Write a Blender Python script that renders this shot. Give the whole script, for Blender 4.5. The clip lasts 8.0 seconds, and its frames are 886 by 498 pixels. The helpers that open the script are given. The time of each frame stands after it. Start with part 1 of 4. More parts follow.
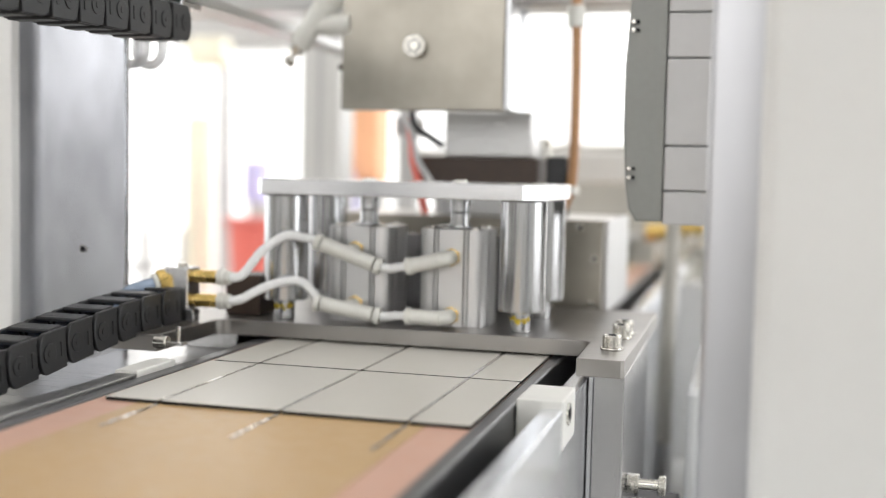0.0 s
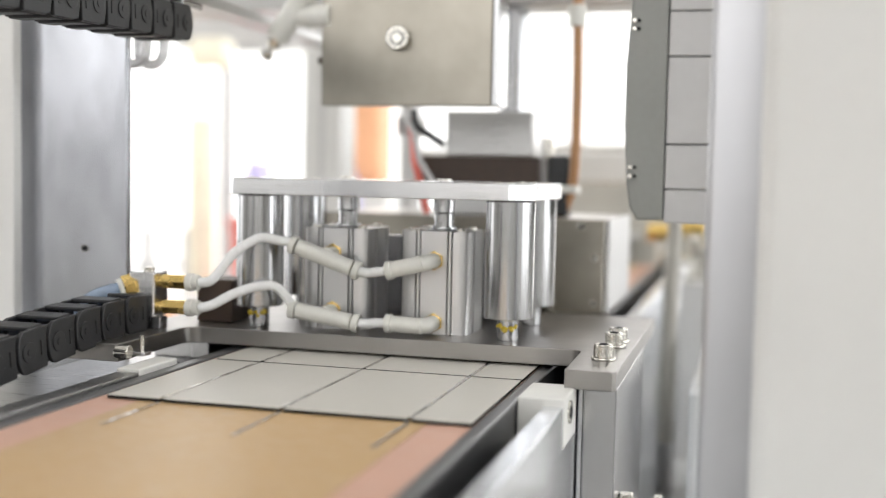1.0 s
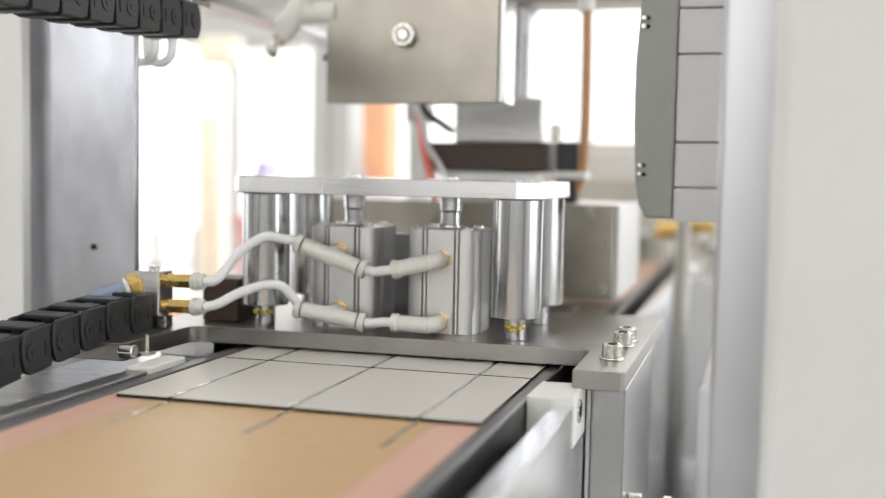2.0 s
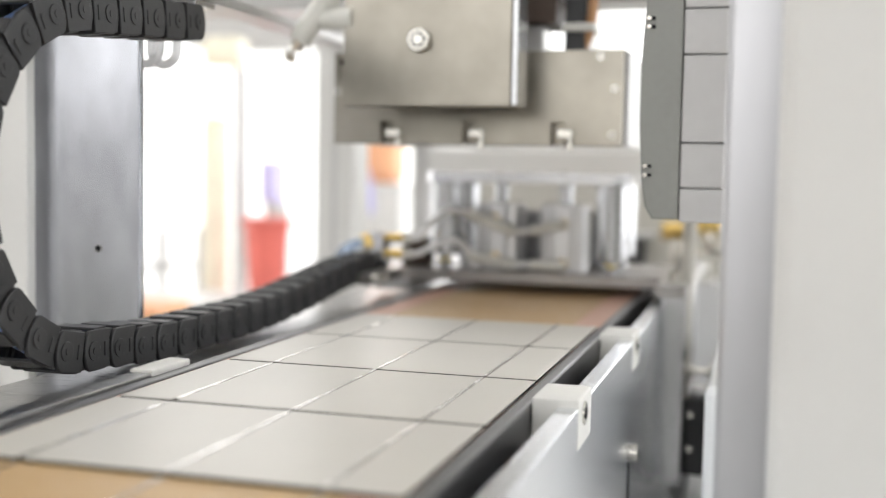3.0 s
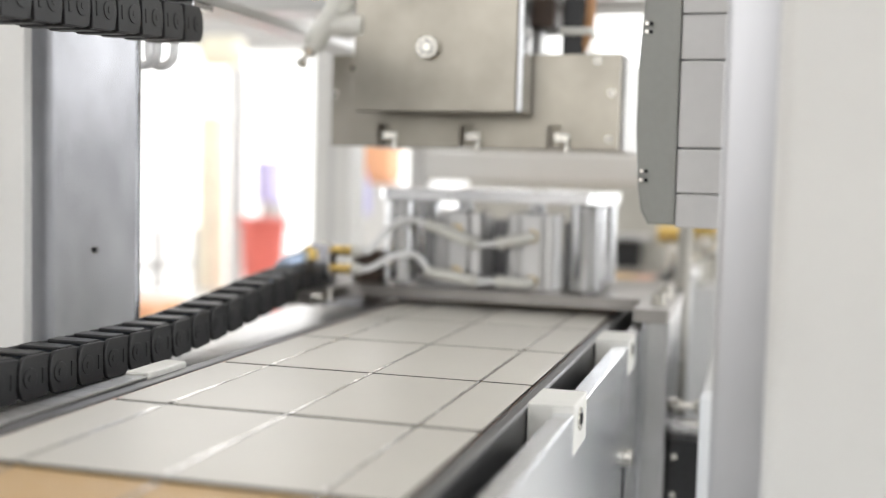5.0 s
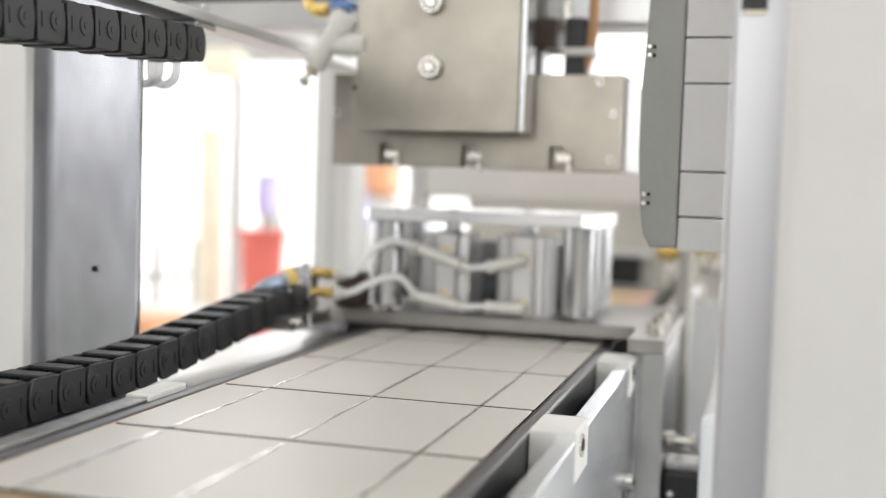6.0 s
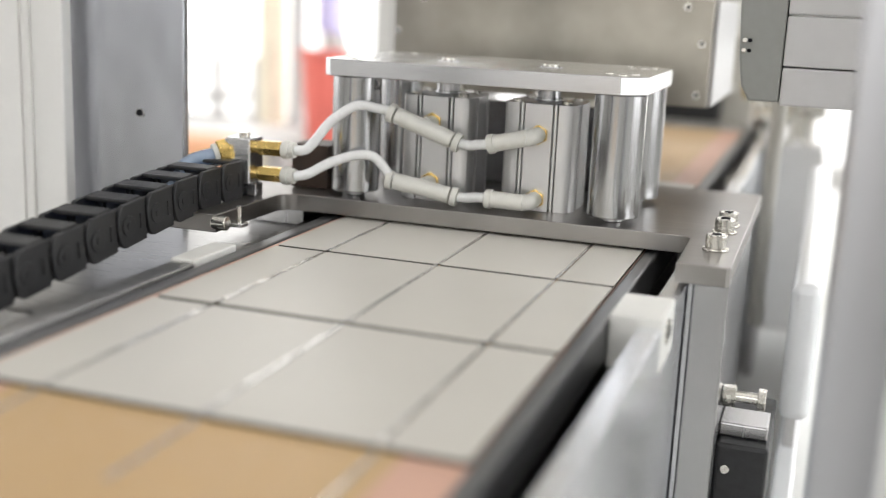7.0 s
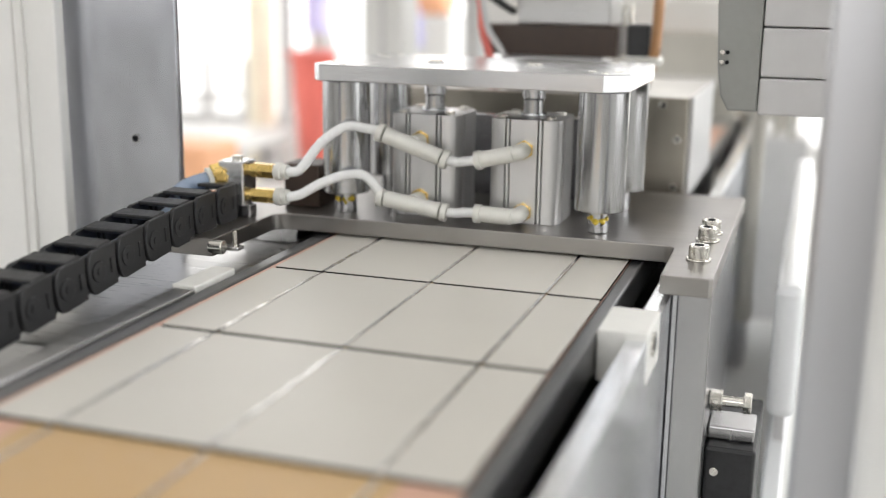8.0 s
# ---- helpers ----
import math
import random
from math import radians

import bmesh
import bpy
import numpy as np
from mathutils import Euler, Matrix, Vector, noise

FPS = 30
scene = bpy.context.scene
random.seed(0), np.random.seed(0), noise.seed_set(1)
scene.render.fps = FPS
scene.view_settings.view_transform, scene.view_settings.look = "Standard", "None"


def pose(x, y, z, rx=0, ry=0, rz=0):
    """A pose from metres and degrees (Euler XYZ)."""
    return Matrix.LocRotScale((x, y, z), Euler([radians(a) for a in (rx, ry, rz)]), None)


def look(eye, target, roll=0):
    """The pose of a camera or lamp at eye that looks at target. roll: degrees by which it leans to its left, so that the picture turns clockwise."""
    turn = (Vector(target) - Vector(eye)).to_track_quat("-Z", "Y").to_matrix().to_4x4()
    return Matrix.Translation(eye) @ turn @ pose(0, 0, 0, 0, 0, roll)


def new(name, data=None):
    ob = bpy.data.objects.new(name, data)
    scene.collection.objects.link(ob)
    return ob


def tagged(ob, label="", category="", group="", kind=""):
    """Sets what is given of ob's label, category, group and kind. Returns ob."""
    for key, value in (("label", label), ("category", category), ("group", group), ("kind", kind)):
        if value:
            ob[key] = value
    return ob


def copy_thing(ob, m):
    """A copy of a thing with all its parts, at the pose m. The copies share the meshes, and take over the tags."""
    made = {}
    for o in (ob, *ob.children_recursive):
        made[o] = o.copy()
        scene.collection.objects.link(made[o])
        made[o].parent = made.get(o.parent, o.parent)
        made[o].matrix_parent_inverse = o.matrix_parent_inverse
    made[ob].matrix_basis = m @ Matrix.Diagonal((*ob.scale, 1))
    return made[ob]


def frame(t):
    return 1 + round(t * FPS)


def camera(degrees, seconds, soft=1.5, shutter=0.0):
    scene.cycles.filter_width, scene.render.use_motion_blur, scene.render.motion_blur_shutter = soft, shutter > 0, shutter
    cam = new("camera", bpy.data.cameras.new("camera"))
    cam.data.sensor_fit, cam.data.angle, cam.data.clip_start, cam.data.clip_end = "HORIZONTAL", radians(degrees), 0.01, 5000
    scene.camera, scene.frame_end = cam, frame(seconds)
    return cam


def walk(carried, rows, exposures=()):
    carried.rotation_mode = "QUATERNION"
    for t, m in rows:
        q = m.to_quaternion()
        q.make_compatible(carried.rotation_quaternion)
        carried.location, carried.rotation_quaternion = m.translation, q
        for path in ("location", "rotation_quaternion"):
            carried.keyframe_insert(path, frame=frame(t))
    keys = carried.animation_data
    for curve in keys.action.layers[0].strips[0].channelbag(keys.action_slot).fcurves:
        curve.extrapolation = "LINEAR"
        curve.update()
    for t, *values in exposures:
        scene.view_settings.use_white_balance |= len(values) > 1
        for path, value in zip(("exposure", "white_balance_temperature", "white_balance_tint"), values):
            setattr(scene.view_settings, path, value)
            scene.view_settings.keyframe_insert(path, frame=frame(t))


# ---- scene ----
cam = camera(43.1, 8.0, soft=1.2)
cam.data.dof.use_dof = True
cam.data.dof.focus_distance = 0.645
cam.data.dof.aperture_fstop = 3.7

# seconds, eye, target, roll
PATH = [
    (0, (0.2147, -0.4974, 0.1161), (-0.3045, 1.4294, -0.0175), 1.27),
    (0.5, (0.2146, -0.4969, 0.1159), (-0.3122, 1.4281, -0.0131), 1.21),
    (1, (0.2156, -0.4978, 0.1146), (-0.3079, 1.4280, -0.0170), 1.19),
    (1.7, (0.2150, -0.4968, 0.1147), (-0.3173, 1.4264, -0.0195), 1.15),
    (2.5, (0.2143, -0.4956, 0.1149), (-0.3287, 1.4244, -0.0226), 1.10),
    (3, (0.2147, -0.4940, 0.1151), (-0.3325, 1.4249, -0.0196), 1.06),
    (3.5, (0.2150, -0.4952, 0.1157), (-0.3254, 1.4258, -0.0181), 1.16),
    (4, (0.2140, -0.4951, 0.1138), (-0.3208, 1.4278, -0.0154), 1.27),
    (4.5, (0.2143, -0.4949, 0.1166), (-0.3247, 1.4264, -0.0186), 1.39),
    (5.6, (0.2135, -0.4944, 0.1192), (-0.3252, 1.4273, -0.0104), 1.52),
    (6, (0.2115, -0.4934, 0.1251), (-0.3262, 1.4295, 0.0089), 1.81),
    (6.2, (0.2108, -0.4912, 0.1251), (-0.3272, 1.4311, 0.0132), 1.84),
    (6.5, (0.1999, -0.4581, 0.1255), (-0.3415, 1.4517, -0.1184), 2.24),
    (6.75, (0.1965, -0.4502, 0.1304), (-0.3694, 1.4438, -0.1740), 2.32),
    (7, (0.1885, -0.4319, 0.1417), (-0.4318, 1.4169, -0.3022), 2.51),
    (7.5, (0.1898, -0.4486, 0.1632), (-0.4316, 1.3923, -0.3112), 2.08),
    (8, (0.1943, -0.4462, 0.1618), (-0.4148, 1.4016, -0.3016), 0.82),
]
walk(cam, [(t, look(e, g, r)) for t, e, g, r in PATH], exposures=[(0, -0.10)])

# ---- light ----
world = bpy.data.worlds.new("sky")
scene.world = world
world.use_nodes = True
wn = world.node_tree.nodes
sky = wn.new("ShaderNodeTexSky")
sky.sky_type = "NISHITA"
sky.sun_disc = False
sky.sun_elevation = radians(40)
sky.sun_rotation = radians(-60)
wn["Background"].inputs["Strength"].default_value = 0.08
world.node_tree.links.new(sky.outputs["Color"], wn["Background"].inputs["Color"])


def hall_light(name, m, sx, sy, watts, colour=(1, 1, 1)):
    """An area lamp: daylight at a window of the hall, and the added fill below the ceiling."""
    la = bpy.data.lights.new(name, "AREA")
    la.shape, la.size, la.size_y, la.energy, la.color = "RECTANGLE", sx, sy, watts, colour
    ob = new(name, la)
    ob.matrix_world = m
    return ob


hall_light("daylight_back", look((-0.6, 5.9, 1.0), (-0.6, 0, 0.6)), 5.6, 3.2, 80, (1.0, 0.99, 0.985))
hall_light("daylight_side", look((-3.9, 1.5, 1.1), (0, 1.0, 0.2)), 5.4, 2.6, 44, (0.95, 0.975, 1.0))
hall_light("daylight_front", look((-0.35, -3.9, 1.42), (-0.3, 0, 1.0)), 5.5, 2.2, 37, (0.97, 0.985, 1.0))
# added overhead fill; the ceiling above it is closed
hall_light("ceiling_fill", look((0.2, 0.3, 2.9), (0.2, 0.3, 0)), 3.6, 4.6, 46, (1.0, 0.99, 0.98))
hall_light("daylight_right", look((3.9, 1.6, 0.9), (0, 0.8, -0.1)), 6.0, 2.2, 165, (0.93, 0.965, 1.0))


# ---- materials ----
def mat(name, colour, rough=0.5, metal=0.0, grain=0.06, scale=60.0, stretch=(1, 1, 1), bump=0.05, stain_sheen=0.06, rvar=0.08,
        spec=0.5, coat=0.0, alpha_trans=0.0, emit=None, by_object=0.0, streak=(1, 1, 1)):
    """A surface with fine grain and broad stains, painted reflections on COLUMN; stretch draws the grain out into
    brushing.
    """
    m = bpy.data.materials.new(name)
    m.use_nodes = True
    nt = m.node_tree
    n, l = nt.nodes, nt.links
    b = n["Principled BSDF"]
    co = n.new("ShaderNodeTexCoord")
    mp = n.new("ShaderNodeMapping")
    mp.inputs["Scale"].default_value = stretch
    l.new(co.outputs["Object"], mp.inputs["Vector"])
    fine = n.new("ShaderNodeTexNoise")
    fine.inputs["Scale"].default_value, fine.inputs["Detail"].default_value = scale, 6
    l.new(mp.outputs["Vector"], fine.inputs["Vector"])
    broad = n.new("ShaderNodeTexNoise")
    broad.inputs["Scale"].default_value, broad.inputs["Detail"].default_value = 14.0, 4
    mb = n.new("ShaderNodeMapping")
    mb.inputs["Scale"].default_value = streak
    l.new(co.outputs["Object"], mb.inputs["Vector"])
    l.new(mb.outputs["Vector"], broad.inputs["Vector"])

    def remap(src, lo, hi):
        r = n.new("ShaderNodeMapRange")
        r.inputs["From Min"].default_value, r.inputs["From Max"].default_value = 0.3, 0.7
        r.inputs["To Min"].default_value, r.inputs["To Max"].default_value = lo, hi
        l.new(src, r.inputs["Value"])
        return r.outputs["Result"]

    def times(a, c):
        x = n.new("ShaderNodeMath")
        x.operation = "MULTIPLY"
        l.new(a, x.inputs[0])
        l.new(c, x.inputs[1])
        return x.outputs[0]

    f = times(remap(fine.outputs["Fac"], 1 - grain, 1 + grain), remap(broad.outputs["Fac"], 1 - stain_sheen, 1 + stain_sheen))
    if by_object:
        inf = n.new("ShaderNodeObjectInfo")
        r = n.new("ShaderNodeMapRange")
        r.inputs["To Min"].default_value, r.inputs["To Max"].default_value = 1 - by_object, 1 + by_object
        l.new(inf.outputs["Random"], r.inputs["Value"])
        f = times(f, r.outputs["Result"])
    sc = n.new("ShaderNodeVectorMath")
    sc.operation = "SCALE"
    sc.inputs[0].default_value = colour
    l.new(f, sc.inputs["Scale"])
    l.new(sc.outputs["Vector"], b.inputs["Base Color"])
    l.new(remap(fine.outputs["Fac"], max(0.02, rough - rvar), rough + rvar), b.inputs["Roughness"])
    b.inputs["Metallic"].default_value = metal
    b.inputs["Specular IOR Level"].default_value = spec
    b.inputs["Coat Weight"].default_value = coat
    if alpha_trans:
        b.inputs["Transmission Weight"].default_value = alpha_trans
    if emit:
        b.inputs["Emission Color"].default_value = (*emit[:3], 1)
        b.inputs["Emission Strength"].default_value = emit[3]
    if bump:
        bp = n.new("ShaderNodeBump")
        bp.inputs["Strength"].default_value, bp.inputs["Distance"].default_value = bump, 0.0004
        l.new(fine.outputs["Fac"], bp.inputs["Height"])
        l.new(bp.outputs["Normal"], b.inputs["Normal"])
    return m


STEEL = mat("brushed_steel", (0.56, 0.56, 0.57), 0.25, 1, 0.012, 900, (1, 0.04, 1), 0.0, 0.07, 0.03)
STEEL_X = mat("ground_steel", (0.43, 0.425, 0.415), 0.30, 1, 0.014, 900, (0.04, 1, 1), 0.0, 0.09, 0.04)
ALU = mat("milled_aluminium", (0.64, 0.64, 0.645), 0.24, 1, 0.012, 900, (0.04, 1, 1), 0.0, 0.05, 0.03)
ALU_SATIN = mat("satin_aluminium", (0.57, 0.57, 0.565), 0.38, 1, 0.02, 900, (1, 1, 1), 0.01, 0.07, 0.04)
ALU_COL = mat("drawn_aluminium", (0.51, 0.51, 0.525), 0.40, 1, 0.003, 700, (1, 1, 0.03), 0.0, 0.05, 0.006, streak=(3, 3, 0.35))
# strong broad mottling and blue tint paint cloudy reflections into the colour
COLUMN = mat("aluminium_painted_reflections", (0.50, 0.51, 0.545), 0.26, 1, 0.002, 700, (1, 1, 0.03), 0.0, 0.26, 0.004, streak=(1.6, 1.6, 0.8))
BASE_STEEL = mat("grey_ground_steel", (0.285, 0.270, 0.255), 0.36, 1, 0.012, 900, (0.04, 1, 1), 0.0, 0.16, 0.04)
LEG_STEEL = mat("grey_leg_steel", (0.44, 0.435, 0.435), 0.27, 1, 0.002, 900, (1, 1, 0.03), 0.0, 0.08, 0.004, streak=(1, 1, 0.2))
POLISHED = mat("polished_steel", (0.47, 0.47, 0.475), 0.18, 1, 0.012, 900, (1, 1, 0.04), 0.0, 0.03, 0.02)
ANODISED = mat("anodised_profile", (0.58, 0.575, 0.57), 0.32, 0.75, 0.006, 900, (1, 1, 0.04), 0.0, 0.03, 0.012)
ZINC = mat("zinc_screw", (0.62, 0.60, 0.55), 0.24, 1, 0.08, 300, (1, 1, 1), 0.04)
HEADMAT = mat("worn_tool_steel", (0.305, 0.283, 0.242), 0.33, 1, 0.012, 700, (1, 1, 0.06), 0.0, 0.25, 0.03)
SIDE_STEEL = mat("bright_side_steel", (0.86, 0.88, 0.91), 0.24, 0.95, 0.001, 60, (1, 0.04, 1), 0.0, 0.05, 0.002)
BRASS = mat("brass", (0.78, 0.56, 0.20), 0.24, 1, 0.07, 200, (1, 1, 1), 0.03)
COPPER = mat("copper_hose", (0.42, 0.22, 0.10), 0.45, 0, 0.10, 200)
BLACK = mat("black_nylon", (0.018, 0.018, 0.019), 0.46, 0, 0.3, 260, (1, 1, 1), 0.25, 0.25)
RUBBER = mat("graphite_strip", (0.115, 0.114, 0.116), 0.30, 0.35, 0.02, 120, (1, 1, 1), 0.0, 0.03, 0.01)
# near-black that paints the shade inside gaps, slots, holes and sockets
DARK = mat("recess_shade", (0.010, 0.010, 0.012), 0.7, 0, 0.05, 120, (1, 1, 1), 0.0, spec=0.2)
BLUE = mat("blue_strip", (0.14, 0.24, 0.50), 0.4, 0, 0.08, 100)
PLASTIC = mat("ivory_plastic", (0.66, 0.65, 0.60), 0.38, 0, 0.04, 200, (1, 1, 1), 0.04)
TUBE = mat("milky_tube", (0.76, 0.76, 0.75), 0.24, 0, 0.02, 200, (1, 1, 1), 0.0, 0.02)
TUBE_CLEAR = mat("hazy_tube", (0.80, 0.80, 0.80), 0.15, 0, 0.02, 200, (1, 1, 1), 0.0, 0.02, alpha_trans=0.5)
TUBE_BLUE = mat("clear_tube", (0.60, 0.74, 0.95), 0.08, 0, 0.03, 200, (1, 1, 1), 0.0, 0.03, alpha_trans=0.6)
GREASE = mat("yellow_grease", (0.55, 0.40, 0.04), 0.25, 0, 0.2, 300, (1, 1, 1), 0.5)
WHITE_BLOCK = mat("white_polymer", (0.72, 0.71, 0.67), 0.5, 0, 0.03, 160)
WHITE_PAINT = mat("white_paint", (0.755, 0.745, 0.72), 0.38, 0, 0.008, 300, (1, 1, 1), 0.01, 0.02)
WHITE_GLOSS = mat("white_gloss_cover", (0.88, 0.89, 0.90), 0.18, 0, 0.005, 300, (1, 1, 1), 0.0, 0.01)
GREY_PAINT = mat("grey_enamel", (0.25, 0.25, 0.235), 0.45, 0, 0.03, 220, (1, 1, 1), 0.05, 0.03)
PALE_METAL = mat("pale_cover", (0.60, 0.59, 0.58), 0.42, 0.0, 0.03, 120, (1, 1, 1), 0.04, 0.03)
MODULE = mat("light_grey_module", (0.50, 0.49, 0.485), 0.42, 0.0, 0.02, 120, (1, 1, 1), 0.03, 0.03)
DOOR = mat("pale_door_paint", (0.66, 0.65, 0.625), 0.38, 0, 0.006, 300, (1, 1, 1), 0.01, 0.03)
TILE = mat("coated_plate", (0.545, 0.52, 0.468), 0.37, 0.0, 0.012, 300, (1, 1, 1), 0.01, 0.02, 0.03, 0.42, by_object=0.03)
# edge colour blackened to carry the shadow in the joints between plates
TILE_EDGE_SHADE = mat("shaded_plate_edge", (0.012, 0.011, 0.010), 0.8, 0, 0.1, 200, spec=0.2)
RIBBON = mat("tinned_ribbon", (0.72, 0.71, 0.69), 0.22, 1, 0.10, 160, (1, 3, 1), 0.2, 0.12)
FILM = mat("tan_film", (0.50, 0.335, 0.165), 0.42, 0, 0.02, 140, (1, 1, 1), 0.02, 0.03)
PINK = mat("pink_film_edge", (0.58, 0.35, 0.26), 0.42, 0, 0.03, 140, (1, 1, 1), 0.02, 0.04)
BROWN = mat("brown_laminate", (0.050, 0.030, 0.020), 0.5, 0, 0.15, 140, (1, 6, 1))
# next four colours are paled: lens haze over the background, put into the paint
RED = mat("hazed_red_paint", (0.86, 0.20, 0.16), 0.45, 0, 0.05, 40)
ORANGE = mat("hazed_orange_paint", (0.94, 0.50, 0.28), 0.45, 0, 0.05, 40)
YELLOW = mat("hazed_yellow_paint", (0.96, 0.90, 0.72), 0.45, 0, 0.05, 40)
PURPLE = mat("hazed_violet_plastic", (0.64, 0.61, 0.92), 0.45, 0, 0.05, 40)
HALL_WALL = mat("hall_plaster", (0.52, 0.51, 0.49), 0.7, 0, 0.03, 6, (1, 1, 1), 0.1)
HALL_FLOOR = mat("hall_floor", (0.66, 0.65, 0.63), 0.25, 0, 0.05, 8, (1, 1, 1), 0.02)
BEIGE = mat("beige_enamel", (0.52, 0.50, 0.45), 0.5, 0, 0.03, 40)

# ---- mesh helpers ----
ORIGIN = {}


def box(bm, x0, x1, y0, y1, z0, z1, bevel=0.0, seg=2):
    r = bmesh.ops.create_cube(bm, size=1.0)
    vs = r["verts"]
    for v in vs:
        v.co = Vector(((x0 + x1) / 2 + v.co.x * (x1 - x0), (y0 + y1) / 2 + v.co.y * (y1 - y0), (z0 + z1) / 2 + v.co.z * (z1 - z0)))
    if bevel:
        es = {e for v in vs for e in v.link_edges}
        bmesh.ops.bevel(bm, geom=list(es), offset=bevel, segments=seg, affect="EDGES", profile=0.5)


AXES = {"z": Matrix.Identity(4), "x": Matrix.Rotation(radians(90), 4, "Y"), "y": Matrix.Rotation(radians(-90), 4, "X")}


def rod(bm, c, r, length, axis="z", seg=32, r2=None, bevel=0.0, m=None):
    """A cylinder about c along axis."""
    tm = Matrix.Translation(c) @ (m if m is not None else AXES[axis])
    res = bmesh.ops.create_cone(bm, cap_ends=True, segments=seg, radius1=r, radius2=r if r2 is None else r2, depth=length, matrix=tm)
    if bevel:
        fs = {f for v in res["verts"] for f in v.link_faces if len(f.verts) > 4}
        bmesh.ops.bevel(bm, geom=list({e for f in fs for e in f.edges}), offset=bevel, segments=2, affect="EDGES", profile=0.5)


def prism(bm, pts, a0, a1, axis="z", bevel=0.0):
    """A plate with the outline pts, from a0 to a1 along axis (z: x,y outlines; x: y,z; y: x,z)."""
    def at(u, v, w):
        return {"z": (u, v, w), "x": (w, u, v), "y": (u, w, v)}[axis]
    lo = [bm.verts.new(at(u, v, a0)) for u, v in pts]
    hi = [bm.verts.new(at(u, v, a1)) for u, v in pts]
    fs = [bm.faces.new(lo[::-1]), bm.faces.new(hi)]
    k = len(pts)
    for i in range(k):
        fs.append(bm.faces.new((lo[i], lo[(i + 1) % k], hi[(i + 1) % k], hi[i])))
    bmesh.ops.recalc_face_normals(bm, faces=fs)
    if bevel:
        es = list({e for f in fs[:2] for e in f.edges})
        bmesh.ops.bevel(bm, geom=es, offset=bevel, segments=2, affect="EDGES", profile=0.5)


def smooth_path(pts, n=8):
    """Points of a Catmull-Rom curve through pts."""
    p = [Vector(q) for q in pts]
    p = [2 * p[0] - p[1]] + p + [2 * p[-1] - p[-2]]
    out = []
    for i in range(1, len(p) - 2):
        for k in range(n):
            t = k / n
            out.append(0.5 * (2 * p[i] + (p[i + 1] - p[i - 1]) * t + (2 * p[i - 1] - 5 * p[i] + 4 * p[i + 1] - p[i + 2]) * t * t
                              + (3 * p[i] - p[i - 1] - 3 * p[i + 1] + p[i + 2]) * t ** 3))
    out.append(p[-2])
    return out


def hose(bm, pts, r, seg=14, n=8, smooth=True):
    """A round tube swept along pts."""
    path = smooth_path(pts, n) if smooth else [Vector(q) for q in pts]
    rings, up = [], Vector((0.13, 0.31, 0.94))
    for i, q in enumerate(path):
        d = (path[min(i + 1, len(path) - 1)] - path[max(i - 1, 0)]).normalized()
        a = d.cross(up).normalized()
        b = d.cross(a)
        rings.append([bm.verts.new(q + r * (math.cos(2 * math.pi * k / seg) * a + math.sin(2 * math.pi * k / seg) * b)) for k in range(seg)])
    fs = []
    for u, v in zip(rings, rings[1:]):
        for k in range(seg):
            fs.append(bm.faces.new((u[k], u[(k + 1) % seg], v[(k + 1) % seg], v[k])))
    fs += [bm.faces.new(rings[0]), bm.faces.new(rings[-1][::-1])]
    bmesh.ops.recalc_face_normals(bm, faces=fs)


def finish(name, bm, material, sharp=35):
    me = bpy.data.meshes.new(name)
    for f in bm.faces:
        a = f.calc_area()
        f.smooth = any(g is not f and 0.4 * a < g.calc_area() < 2.5 * a and e.calc_face_angle(3.0) < radians(sharp)
                       for e in f.edges if len(e.link_faces) == 2 for g in e.link_faces)
    for e in bm.edges:
        e.smooth = len(e.link_faces) == 2 and e.calc_face_angle(0.0) < radians(sharp)
        if e.smooth:
            a, b = (f.calc_area() for f in e.link_faces)
            e.smooth = max(a, b) < 4 * min(a, b)
    bm.to_mesh(me)
    bm.free()
    for k in (material if isinstance(material, (list, tuple)) else [material]):
        me.materials.append(k)
    return me


def part(name, bm, material, parent, label=""):
    """One mesh under a thing or a part; bm in world places at the thing's resting pose."""
    o = ORIGIN.get(parent.name, Vector((0, 0, 0)))
    bmesh.ops.translate(bm, verts=bm.verts, vec=-o)
    ob = new(name, finish(name, bm, material))
    ob.parent = parent
    ORIGIN[ob.name] = o
    return tagged(ob, label)


def thing(name, base, label, category, group=""):
    """An Empty at base that carries its parts."""
    ob = new(name)
    ob.empty_display_size = 0.02
    ob.location = base
    ORIGIN[ob.name] = Vector(base)
    return tagged(ob, label, category, group)


def solid(name, bm, material, label, category="", kind="", group=""):
    return tagged(new(name, finish(name, bm, material)), label, category, group, kind)


def B():
    return bmesh.new()


def boxed(x0, x1, y0, y1, z0, z1, bevel=0.0, seg=2):
    bm = B()
    box(bm, x0, x1, y0, y1, z0, z1, bevel, seg)
    return bm


def rodded(c, r, length, axis="z", seg=32, bevel=0.0, r2=None):
    bm = B()
    rod(bm, c, r, length, axis, seg, r2, bevel)
    return bm


def hosed(pts, r, seg=14, n=8):
    bm = B()
    hose(bm, pts, r, seg, n)
    return bm


